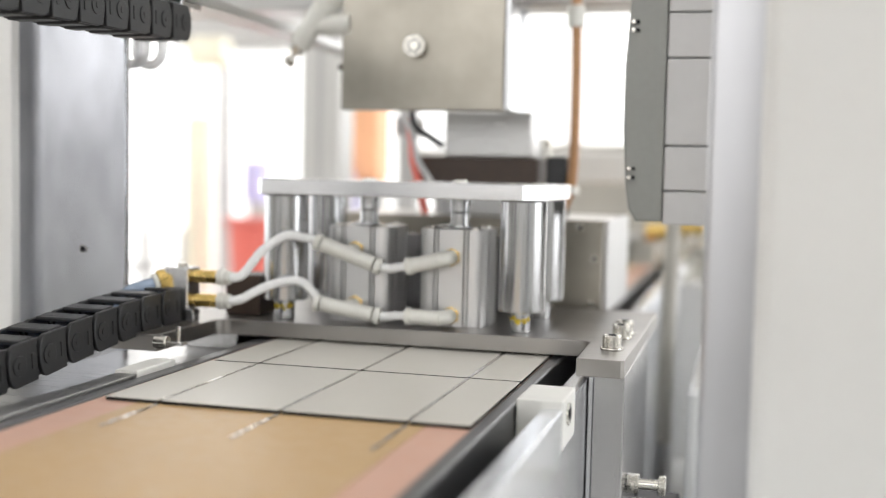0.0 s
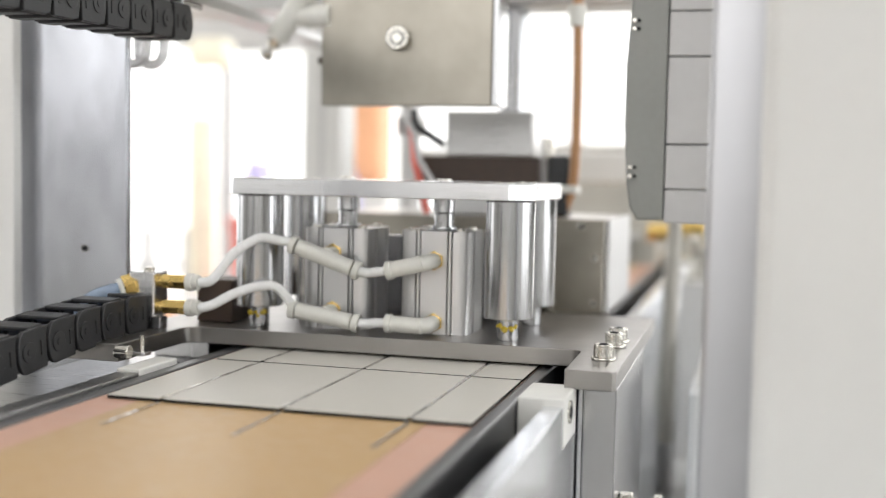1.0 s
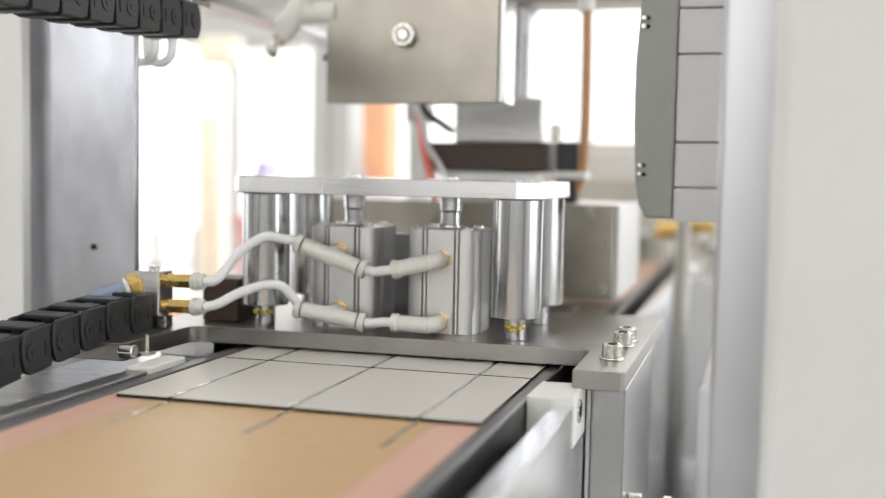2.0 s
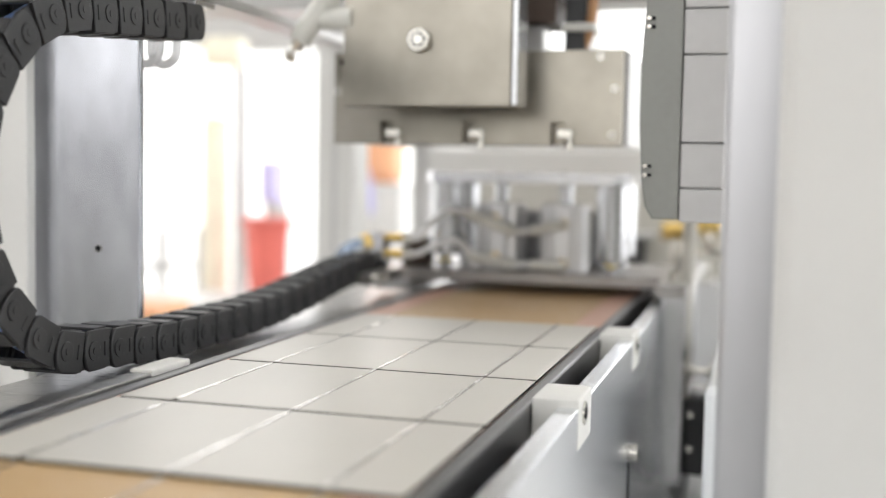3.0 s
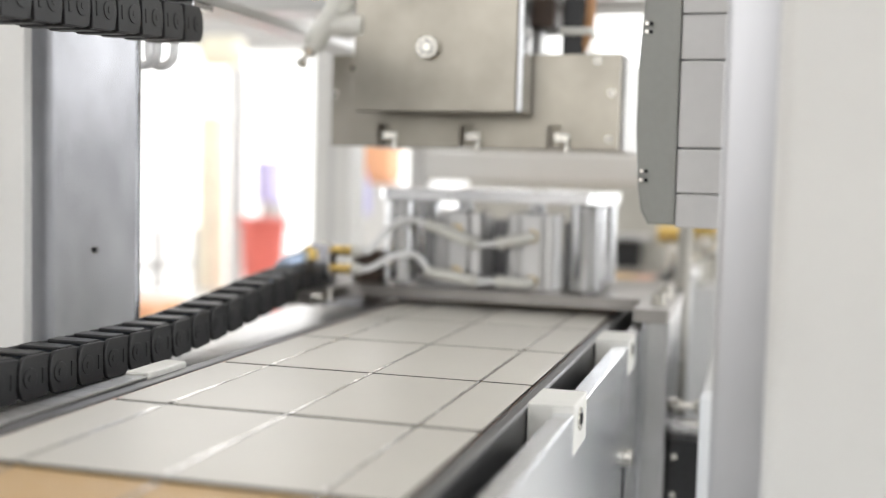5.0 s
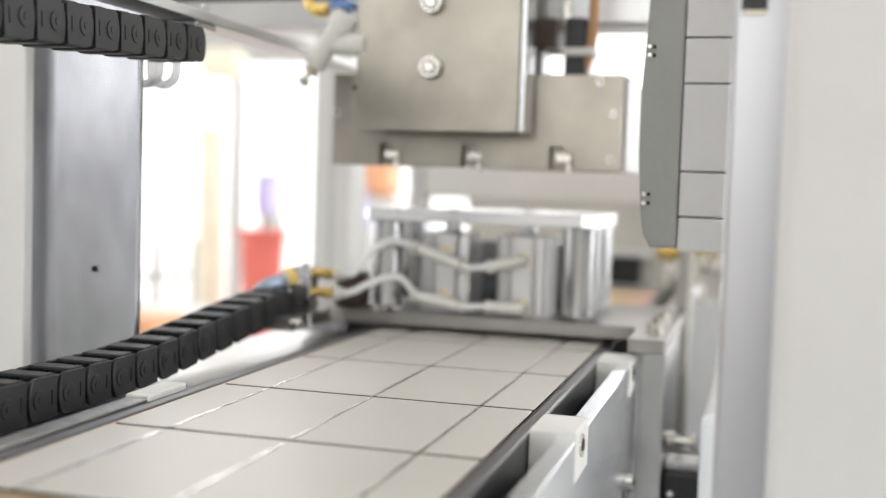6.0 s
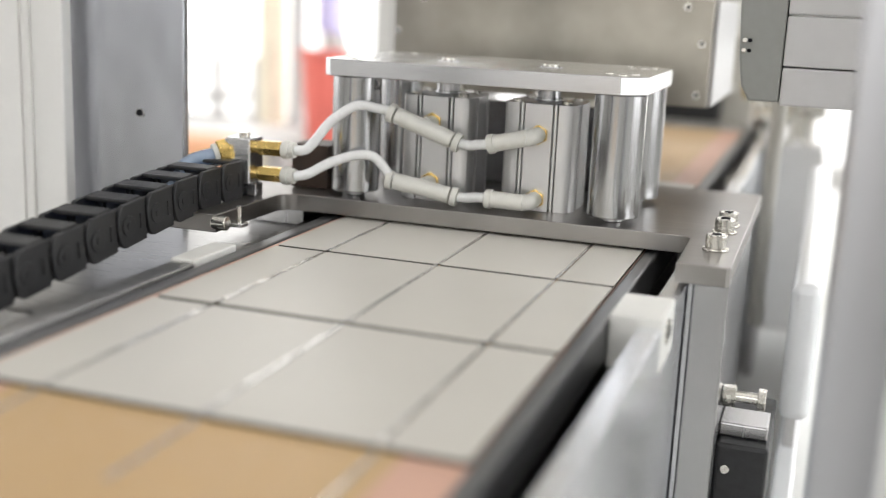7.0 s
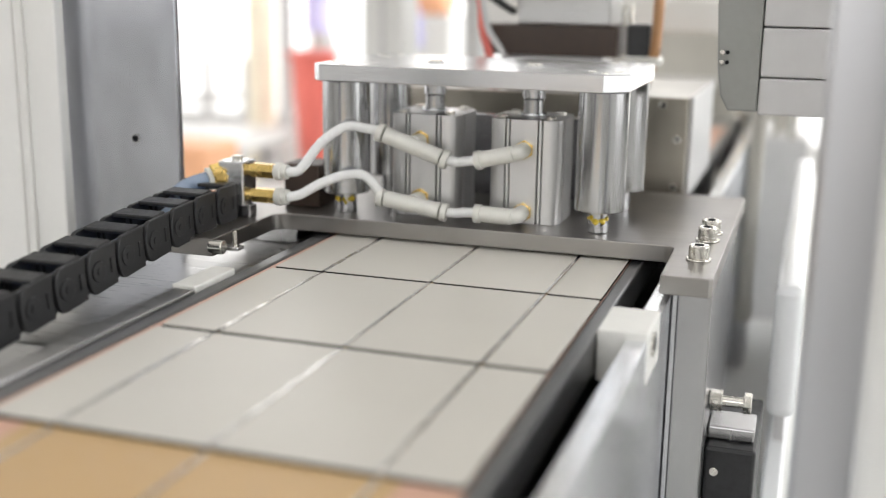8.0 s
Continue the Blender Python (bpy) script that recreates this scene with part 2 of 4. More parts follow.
def cap_screw(parent, x, y, z, r=0.0058, h=0.0076, washer=True, axis="z"):
    """A socket head screw standing on z."""
    bm = B()
    rod(bm, (x, y, z + h / 2 + 0.0012), r, h, "z", 28, None, 0.0006)
    bmesh.ops.delete(bm, geom=[f for f in bm.faces if f.normal.z > 0.99 and f.calc_area() > r * r], context="FACES_ONLY")
    top = z + h + 0.0012
    rod(bm, (x, y, top - 0.0015), r * 0.86, 0.0026, "z", 28)
    rod(bm, (x, y, top - 0.0002), r * 0.87, 0.0005, "z", 28)
    s = part("cap_screw", bm, ZINC, parent, "bright zinc socket head screw")
    part("hex_socket", rodded((x, y, top + 0.00015), r * 0.52, 0.0004, "z", 6), DARK, s)
    if washer:
        part("washer", rodded((x, y, z + 0.0007), r * 1.22, 0.0014, "z", 28, 0.0003), ZINC, s)
    return s


# ---- hall ----
def hall():
    fl = solid("floor", boxed(-4.2, 4.2, -4.2, 6.2, -1.02, -0.95), HALL_FLOOR, "pale grey sealed hall floor", kind="structure")
    solid("ceiling", boxed(-4.2, 4.2, -4.2, 6.2, 3.0, 3.1), HALL_WALL, "plain white hall ceiling", kind="structure")
    bm = B()
    box(bm, -4.2, -3.95, 6.0, 6.2, -0.95, 3.0)
    box(bm, 2.4, 4.2, 6.0, 6.2, -0.95, 3.0)
    box(bm, -3.95, 2.4, 6.0, 6.2, -0.95, -0.7)
    box(bm, -3.95, 2.4, 6.0, 6.2, 2.7, 3.0)
    w = solid("wall_back", bm, HALL_WALL, "white hall wall with a wide window", kind="structure")
    bm = B()
    box(bm, -4.2, -4.0, -4.0, 6.0, -0.95, -0.3)
    box(bm, -4.2, -4.0, -4.0, 6.0, 2.5, 3.0)
    box(bm, -4.2, -4.0, -4.0, -1.3, -0.3, 2.5)
    box(bm, -4.2, -4.0, 5.8, 6.0, -0.3, 2.5)
    solid("wall_side", bm, HALL_WALL, "white hall wall with a long window", kind="structure")
    bm = B()
    box(bm, 4.0, 4.2, -4.0, 6.0, -0.95, -0.3)
    box(bm, 4.0, 4.2, -4.0, 6.0, 2.1, 3.0)
    box(bm, 4.0, 4.2, -4.0, -1.5, -0.3, 2.1)
    box(bm, 4.0, 4.2, 5.6, 6.0, -0.3, 2.1)
    solid("wall_right", bm, HALL_WALL, "white hall wall with a window", kind="structure")
    bm = B()
    box(bm, -4.0, 4.0, -4.2, -4.0, -0.95, 0.25)
    box(bm, -4.0, 4.0, -4.2, -4.0, 2.6, 3.0)
    box(bm, -4.0, -3.2, -4.2, -4.0, 0.25, 2.6)
    box(bm, 2.5, 4.0, -4.2, -4.0, 0.25, 2.6)
    solid("wall_front", bm, HALL_WALL, "white hall wall with a window", kind="structure")
    for nm, x0, x1, y0, y1, z0, z1, ax in (("window_1", -3.95, 2.4, 6.03, 6.11, -0.7, 2.7, "x"), ("window_2", -4.13, -4.05, -1.3, 5.8, -0.3, 2.5, "y"),
                                         ("window_3", 4.05, 4.13, -1.5, 5.6, -0.3, 2.1, "y"), ("window_4", -3.2, 2.5, -4.11, -4.03, 0.25, 2.6, "x")):
        win = thing(nm, ((x0 + x1) / 2, (y0 + y1) / 2, z0), "wide white-framed hall window full of daylight", "window")
        win["kind"] = "structure"
        k = 8 if nm == "window_4" else 4
        for i in range(k + 1):
            f = i / k
            if ax == "x":
                c = x0 + 0.04 + f * (x1 - x0 - 0.08)
                part("window_frame", boxed(c - 0.04, c + 0.04, y0, y1, z0, z1, 0.005), WHITE_PAINT, win)
            else:
                c = y0 + 0.04 + f * (y1 - y0 - 0.08)
                part("window_frame", boxed(x0, x1, c - 0.04, c + 0.04, z0, z1, 0.005), WHITE_PAINT, win)


SKY_GLOW = bpy.data.materials.new("bright_sky")
SKY_GLOW.use_nodes = True
gb = SKY_GLOW.node_tree.nodes["Principled BSDF"]
gb.inputs["Base Color"].default_value = (0.8, 0.8, 0.8, 1)
gb.inputs["Emission Color"].default_value = (1.0, 0.985, 0.97, 1)
gb.inputs["Emission Strength"].default_value = 1.2


def backdrops():
    """The overcast sky that stands outside the hall's windows."""
    solid("backdrop_1", boxed(-7.0, 6.0, 7.4, 7.45, -2.0, 6.0), SKY_GLOW, "plain bright overcast sky outside the window", kind="structure")
    solid("backdrop_2", boxed(-5.6, -5.55, -3.0, 7.2, -2.0, 6.0), SKY_GLOW, "plain bright overcast sky outside the window", kind="structure")
    solid("backdrop_4", boxed(-5.0, 6.0, -5.6, -5.55, -2.0, 6.0), SKY_GLOW, "plain bright overcast sky outside the window", kind="structure")
    solid("backdrop_3", boxed(5.55, 5.6, -3.0, 7.2, -2.0, 6.0), SKY_GLOW, "plain bright overcast sky outside the window", kind="structure")


hall()
backdrops()


# ---- machine frame ----
def machine_bed():
    m = thing("machine_bed", (0, 0.95, -0.30), "flat white coated machine bed plates under the conveyor", "machine bed")
    for i in range(5):
        part("bed_plate", boxed(-0.75, 0.75, -0.30 + 0.5 * i, 0.1985 + 0.5 * i, -0.30, -0.25, 0.002), WHITE_PAINT, m)
    f = thing("bed_frame", (0, 0.94, -0.95), "aluminium profile legs under the machine bed", "machine frame")
    for x in (-0.68, 0.68):
        for y in (-0.22, 2.1):
            part("leg", boxed(x - 0.04, x + 0.04, y - 0.04, y + 0.04, -0.95, -0.30, 0.004), ALU_SATIN, f)


def left_column():
    c = thing("machine_column", (-0.235, 0.22, -0.25), "brushed aluminium machine column with a tapped hole", "machine column")
    bm = B()
    box(bm, -0.290, -0.1975, 0.19, 0.196, -0.25, 0.62, 0.0012)
    part("column_plate", bm, COLUMN, c)
    part("hole_rim", rodded((-0.230, 0.1898, 0.0585), 0.0034, 0.0008, "y", 24), STEEL, c)
    part("tapped_hole", rodded((-0.230, 0.1893, 0.0585), 0.0022, 0.0008, "y", 24), DARK, c)
    p = thing("side_panel", (-0.42, 0.17, -0.25), "tall white painted machine side panel", "machine panel")
    part("panel_sheet", boxed(-0.62, -0.2745, 0.172, 0.182, -0.25, 0.62, 0.0015), WHITE_PAINT, p)
    part("panel_fold", boxed(-0.306, -0.298, 0.1706, 0.1718, -0.25, 0.62, 0.0025), WHITE_PAINT, p)


def right_column():
    c = thing("door_post", (0.215, 0.02, -0.25), "satin metal door post at the machine opening", "machine post")
    part("post_profile", boxed(0.1970, 0.232, 0.018, 0.055, -0.25, 0.62, 0.0025), ALU_COL, c)
    part("post_label", boxed(0.2005, 0.2112, 0.0155, 0.0178, 0.2045, 0.2180, 0.0004), BLACK, c, "small black sensor tag")
    part("post_label_stripe", boxed(0.2010, 0.2108, 0.0158, 0.0178, 0.2028, 0.2044), YELLOW, c)
    d = thing("machine_door", (0.40, -0.02, -0.25), "white painted machine door panel standing open", "machine door")
    part("door_panel", boxed(0.2195, 0.62, -0.035, -0.010, -0.25, 0.62, 0.006, 3), DOOR, d)


def side_unit():
    u = thing("valve_terminal", (0.19, 0.31, 0.085), "pale segmented control terminal with a grey end cap", "control terminal")
    zs = [0.085, 0.108, 0.138, 0.196, 0.226, 0.29]
    for a, b in zip(zs, zs[1:]):
        part("module", boxed(0.1605, 0.235, 0.265, 0.36, a + 0.0004, b - 0.0004, 0.0012), MODULE, u)
    bm = B()
    prism(bm, [(0.1600, 0.0870), (0.1425, 0.0870), (0.1375, 0.0960), (0.1350, 0.112), (0.1328, 0.15), (0.1328, 0.19), (0.1350, 0.225), (0.138, 0.29), (0.1600, 0.29)],
          0.2655, 0.36, "y", 0.0015)
    part("end_cap", bm, GREY_PAINT, u, "matt grey end cap with a chamfered foot")
    for z in (0.1165, 0.1225, 0.2145, 0.2200):
        part("cap_pin", rodded((0.1375, 0.2652, z), 0.0016, 0.004, "y", 12, 0.0004), ZINC, u)
        part("cap_socket", rodded((0.1405, 0.2650, z), 0.0012, 0.003, "y", 12), DARK, u)
    part("hanger", boxed(0.165, 0.23, 0.30, 0.33, 0.2902, 0.62, 0.002), ALU_SATIN, u)
    part("hanger_arm", boxed(0.200, 0.228, 0.0552, 0.2998, 0.585, 0.62, 0.002), ALU_SATIN, u)


def gantry():
    g = thing("gantry_beam", (-0.1, 0.53, 0.268), "grey aluminium gantry beam above the conveyor", "machine beam")
    part("beam", boxed(-0.74, 0.3248, 0.50, 0.56, 0.268, 0.33, 0.003), ALU_SATIN, g)
    part("beam_slot", boxed(-0.74, 0.3248, 0.4985, 0.4998, 0.294, 0.302), DARK, g)
    part("beam_foot", boxed(-0.735, -0.68, 0.50, 0.56, -0.25, 0.2679, 0.003), ALU_SATIN, g)
    part("beam_foot", boxed(0.325, 0.38, 0.50, 0.56, -0.25, 0.33, 0.003), ALU_SATIN, g)


def rear_frame():
    p = thing("rear_post", (-0.333, 0.93, -0.25), "pale aluminium profile post behind the conveyor", "machine post")
    part("profile", boxed(-0.362, -0.306, 0.90, 0.956, -0.25, 0.75, 0.004), WHITE_PAINT, p)
    part("slot", boxed(-0.338, -0.330, 0.8985, 0.8998, -0.25, 0.75), PALE_METAL, p)
    r = thing("rear_rail", (0.1, 0.92, 0.10), "pale horizontal profile rail behind the press head", "machine rail")
    part("rail", boxed(-0.2080, 0.62, 0.905, 0.945, 0.108, 0.148, 0.004), WHITE_PAINT, r)
    part("rail_post", boxed(-0.2280, -0.2083, 0.905, 0.945, -0.25, 0.60, 0.003), PALE_METAL, r)
    part("rail_foot", boxed(0.56, 0.62, 0.905, 0.945, -0.25, 0.1078, 0.004), PALE_METAL, r)
    q = thing("rear_housing", (0.2, 1.3, -0.25), "beige enamelled machine housing with a dark slot module", "machine housing")
    part("housing_body", boxed(-0.225, 0.170, 1.20, 1.55, -0.25, 0.165, 0.006), BEIGE, q)
    part("slot_module", boxed(-0.083, 0.047, 1.17, 1.1995, -0.017, 0.026, 0.004), BLACK, q, "dark module with a pale lid")
    part("module_lid", boxed(-0.09, 0.06, 1.165, 1.1995, 0.0262, 0.034, 0.002), PALE_METAL, q)
    s = thing("rear_stand", (0.125, 0.78, -0.25), "bright plate stand beside the conveyor", "machine stand")
    part("stand_plate", boxed(0.131, 0.141, 0.78, 0.86, -0.25, 0.006, 0.002), PALE_METAL, s)
    part("stand_top", boxed(0.129, 0.150, 0.76, 0.88, 0.0062, 0.014, 0.002), PALE_METAL, s)


machine_bed()
left_column()
right_column()
side_unit()
gantry()
rear_frame()


# ---- conveyor ----
def conveyor():
    r = thing("conveyor_side_plate", (0.123, 0.4, -0.25), "bright brushed steel conveyor side plate", "conveyor plate")
    part("plate", boxed(0.1180, 0.1285, -0.30, 1.05, -0.25, -0.002, 0.0008), SIDE_STEEL, r)
    part("clamp_slot", boxed(0.1286, 0.1292, 0.297, 0.305, -0.150, -0.088), DARK, r, "dark vertical slot")
    sc = part("clamp_screw", rodded((0.1318, 0.301, -0.081), 0.0062, 0.0062, "x", 24, 0.0006), ZINC, r, "bright clamp screw over a slot")
    part("screw_socket", rodded((0.1350, 0.301, -0.081), 0.0032, 0.0006, "x", 6), DARK, sc)
    g = thing("guide_strip", (0.1, 0.4, -0.25), "black guide strip along the film edge", "guide strip", "guide strips")
    part("strip", boxed(0.0958, 0.1040, -0.62, 1.05, -0.020, -0.0008, 0.0015), RUBBER, g)
    # solid dark filler: the shade in the gap, painted as a box
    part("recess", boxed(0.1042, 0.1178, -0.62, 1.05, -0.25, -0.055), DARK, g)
    k = thing("edge_guide_block", (0.116, 0.083, -0.03), "white polymer edge guide block with a side screw", "guide block", "edge guide blocks")
    part("block", boxed(0.1045, 0.1290, 0.062, 0.104, -0.024, 0.0022, 0.0010), WHITE_BLOCK, k)
    part("side_screw", rodded((0.1292, 0.079, -0.0075), 0.0062, 0.0016, "x", 28, 0.0004), ZINC, k)
    part("screw_socket", rodded((0.1302, 0.079, -0.0075), 0.0032, 0.0006, "x", 6), DARK, k)
    copy_thing(k, pose(0.116, 0.083 + 0.245, -0.03))
    l = thing("guide_strip", (-0.107, 0.4, -0.25), "black guide strip along the film edge", "guide strip", "guide strips")
    part("strip", boxed(-0.1112, -0.1016, -0.62, 1.05, -0.020, -0.0012, 0.0015), RUBBER, l)
    w = thing("guide_rail", (-0.117, 0.2, -0.25), "bright steel guide rail beside the film", "guide rail")
    part("rail", boxed(-0.1245, -0.1114, -0.62, 0.060, -0.25, 0.0004, 0.0008), STEEL_X, w)
    part("rail_continued", boxed(-0.1245, -0.1114, 0.104, 1.05, -0.25, -0.006, 0.0008), STEEL_X, w)
    e = thing("edge_guide_block", (-0.117, 0.083, -0.03), "white polymer edge guide block", "guide block", "edge guide blocks")
    part("block", boxed(-0.1260, -0.1114, 0.0602, 0.1038, -0.024, 0.0020, 0.0010), WHITE_BLOCK, e)
    b = thing("slide_bar", (-0.15, 0.4, -0.25), "ground steel slide bar beside the conveyor", "slide bar")
    part("bar", boxed(-0.205, -0.1266, -0.016, 1.0, -0.030, -0.0118, 0.0010), STEEL_X, b)
    part("bar_support", boxed(-0.165, -0.135, 0.0, 0.98, -0.25, -0.0302), ALU_SATIN, b)
    d = thing("film_bed", (0, 0.3, -0.25), "flat steel bed plate under the tan film", "conveyor bed")
    part("bed_plate", boxed(-0.1014, 0.0956, -0.62, 1.05, -0.016, -0.0047), STEEL_X, d)
    part("bed_support", boxed(-0.08, 0.08, -0.28, 1.0, -0.25, -0.0162), ALU_SATIN, d)


conveyor()

PITCH = 0.121
COLS = [(-0.0955, -0.0660), (-0.0640, -0.0010), (0.0010, 0.0640), (0.0660, 0.0952)]


def plate_mesh(w, d):
    bm = B()
    box(bm, -w / 2, w / 2, -d / 2, d / 2, 0, 0.0020, 0.0003, 1)
    for f in bm.faces:
        f.material_index = 0 if f.normal.z > 0.5 else 1
    return finish("plate", bm, [TILE, TILE_EDGE_SHADE])


PLATES = {i: plate_mesh(b - a, PITCH - 0.0038) for i, (a, b) in enumerate(COLS)}


def ribbon_mesh(seed, length):
    """A flat tinned strip that lies a little wavy."""
    rnd = random.Random(seed)
    bm = B()
    n = 26
    rows = []
    for i in range(n + 1):
        y = -length / 2 + length * i / n
        z = 0.0009 + 0.00010 * math.sin(i * 0.9 + seed) + rnd.uniform(-0.00004, 0.00004)
        tw = rnd.uniform(-0.00018, 0.00018)
        dx = rnd.uniform(-0.0001, 0.0001)
        rows.append([bm.verts.new((dx + sx * 0.00085, y, z + sx * tw + dz)) for sx, dz in ((-1, 0), (1, 0), (1, 0.0003), (-1, 0.0003))])
    fs = []
    for a, b in zip(rows, rows[1:]):
        for k in range(4):
            fs.append(bm.faces.new((a[k], a[(k + 1) % 4], b[(k + 1) % 4], b[k])))
    fs += [bm.faces.new(rows[0]), bm.faces.new(rows[-1][::-1])]
    bmesh.ops.recalc_face_normals(bm, faces=fs)
    return finish("ribbon", bm, RIBBON, 60)


RIBBONS = [ribbon_mesh(s, PITCH * 0.97) for s in range(6)]
LEADS = [ribbon_mesh(20 + s, 0.052) for s in range(3)]


def plate_row(parent, y0, z, seed):
    """Four plates and the strips in their joints, from y0 on, as parts of parent."""
    for i, (a, b) in enumerate(COLS):
        p = new("plate", PLATES[i])
        p.parent, p.location = parent, ((a + b) / 2, y0 + PITCH / 2, z)
    for i, x in enumerate((-0.065, 0.0, 0.065)):
        s = new("ribbon", RIBBONS[(seed * 2 + i) % 6])
        s.parent, s.location = parent, (x, y0 + PITCH / 2, z + 0.0010)


def film():
    f = thing("tan_film", (0, 0, -0.004), "tan carrier film with pink edges and rows of grey plates", "carrier film")
    part("film_sheet", boxed(-0.0775, 0.0735, -0.50, 1.05, -0.0045, -0.0020), FILM, f)
    part("film_edge", boxed(-0.1012, -0.0777, -0.50, 1.05, -0.0045, -0.0021), PINK, f, "pink film edge")
    part("film_edge", boxed(0.0737, 0.0956, -0.50, 1.05, -0.0045, -0.0021), PINK, f, "pink film edge")
    for k in range(4):
        plate_row(f, PITCH * k, 0.0020, k)
    for i, x in enumerate((-0.065, 0.0, 0.065)):
        s = new("lead_ribbon", LEADS[i])
        s.parent, s.location = f, (x, -0.026, 0.0014)
    return f


FILM_SHEET = film()
NEW_ROW = thing("plate_row", (0, 0, 0), "row of four grey coated plates laid down by the gripper", "plate row")
plate_row(NEW_ROW, 0.363, -0.0020, 5)


# ---- clamp carriage ----
def compact_cylinder(parent, cx, cy, z0, z1):
    """A square profile pneumatic cylinder with slots down its faces."""
    h = 0.0236
    half = [(0.0, 0.0), (0.0086, 0.0), (0.0086, 0.0064), (0.0098, 0.0064), (0.0098, 0.0005), (0.0112, 0.0005), (0.0112, 0.0064), (0.0124, 0.0064), (0.0124, 0.0004),
            (0.0160, 0.0005), (0.0192, 0.0012), (0.0212, 0.0026)]
    side = [(-u, v) for u, v in half[:0:-1]] + half
    pts = []
    for q in range(4):
        a = math.radians(90 * q)
        ca, sa = math.cos(a), math.sin(a)
        for u, v in side:
            pts.append((cx + u * ca - (v - h) * sa, cy + u * sa + (v - h) * ca))
    bm = B()
    prism(bm, pts, z0 + 0.0002, z1)
    c = part("pneumatic_cylinder", bm, ANODISED, parent, "square slotted aluminium pneumatic cylinder")
    for dx in (-0.0155, 0.0155):
        for dy in (-0.0155, 0.0155):
            part("cover_screw", rodded((cx + dx, cy + dy, z1 + 0.0008), 0.0034, 0.0024, "z", 18, 0.0004), ZINC, c)
    part("gland", rodded((cx, cy, z1 + 0.0012), 0.0085, 0.0024, "z", 28, 0.0005), STEEL, c)
    return c


CARRIAGE_BASE = Vector((0, 0.25, 0.0015))


def carriage():
    c = thing("clamp_carriage", CARRIAGE_BASE, "aluminium clamp carriage with two pneumatic cylinders on a U-shaped plate", "machine carriage")

    def arc(cx, cy, r, a0, a1, n=6):
        return [(cx + r * math.cos(radians(a0 + (a1 - a0) * i / n)), cy + r * math.sin(radians(a0 + (a1 - a0) * i / n))) for i in range(n + 1)]

    bm = B()
    out = [(-0.172, 0.375), (-0.172, 0.115), (-0.137, 0.115)] + arc(-0.127, 0.190, 0.010, 180, 90)
    out += [(0.112, 0.200)] + arc(0.1165, 0.1940, 0.006, 90, 0) + [(0.1235, 0.129), (0.1490, 0.129), (0.1510, 0.131), (0.1510, 0.375)]
    prism(bm, out[::-1], 0.0015, 0.0120, "z", 0.0006)
    part("base_plate", bm, BASE_STEEL, c, "ground U-shaped steel base plate")
    for y in (0.170, 0.221, 0.243):
        cap_screw(c, 0.1392, y, 0.0120)
    # right leg with guide shoe
    part("leg_plate", boxed(0.1325, 0.1505, 0.140, 0.300, -0.170, 0.0013, 0.0008), LEG_STEEL, c, "thick vertical steel leg plate")
    part("leg_liner", boxed(0.1290, 0.1322, 0.1435, 0.296, -0.165, 0.0012, 0.0006), STEEL, c)
    bm = B()
    rod(bm, (0.1545, 0.170, -0.0690), 0.0062, 0.0072, "x", 6, None, 0.0005)
    rod(bm, (0.1640, 0.170, -0.0690), 0.0032, 0.018, "x", 20)
    rod(bm, (0.1720, 0.170, -0.0690), 0.0062, 0.0045, "x", 6, None, 0.0005)
    part("stop_bolt", bm, ZINC, c, "stop bolt with a lock nut")
    g = part("guide_shoe", boxed(0.1507, 0.1790, 0.160, 0.250, -0.165, -0.094, 0.002), BLACK, c, "black linear guide shoe")
    part("shoe_plate", boxed(0.1507, 0.1770, 0.172, 0.200, -0.0938, -0.0860, 0.001), LEG_STEEL, c)
    part("shoe_screw", rodded((0.1565, 0.1598, -0.1085), 0.0026, 0.002, "y", 16, 0.0003), ZINC, g)
    part("shoe_screw", rodded((0.1565, 0.1598, -0.1400), 0.0026, 0.002, "y", 16, 0.0003), ZINC, g)
    # left leg shoe on the slide bar
    part("left_shoe", boxed(-0.1705, -0.1300, 0.215, 0.36, -0.0116, 0.0013, 0.0006), LEG_STEEL, c)
    bm = B()
    rod(bm, (-0.1345, 0.116, 0.0075), 0.0042, 0.009, "x", 20, None, 0.0005)
    part("side_roller", bm, ZINC, c, "small bright side roller")
    part("roller_bracket", boxed(-0.1362, -0.1235, 0.121, 0.129, 0.0045, 0.0068, 0.0004), ALU, c)
    part("roller_pin", rodded((-0.1275, 0.125, 0.0115), 0.0015, 0.010, "z", 12), ZINC, c)
    # cylinders
    for cx in (0.0220, -0.0450):
        compact_cylinder(c, cx, 0.2505, 0.0120, 0.0785)
        part("piston_rod", rodded((cx, 0.2505, 0.0820), 0.0066, 0.0150, "z", 24, 0.0004), POLISHED, c)
    part("rear_web", boxed(-0.078, 0.052, 0.318, 0.326, 0.0122, 0.0700, 0.0008), STEEL, c)
    # guide pins
    for cx in (0.0725, -0.0965):
        for cy in (0.222, 0.300):
            p = part("guide_pin", rodded((cx, cy, 0.0300), 0.0066, 0.036, "z", 28, 0.0006), POLISHED, c, "polished guide pin with yellow grease")
            if cy < 0.25:
                bm = B()
                rnd = random.Random(int(cx * 1e4))
                for k in range(7):
                    a = radians(-150 + 20 * k + rnd.uniform(-8, 8))
                    bmesh.ops.create_icosphere(bm, subdivisions=1, radius=rnd.uniform(0.0012, 0.0026),
                                               matrix=Matrix.Translation((cx + 0.0064 * math.cos(a), cy + 0.0064 * math.sin(a), 0.0205 + rnd.uniform(-0.0012, 0.0016))))
                part("grease", bm, GREASE, p)
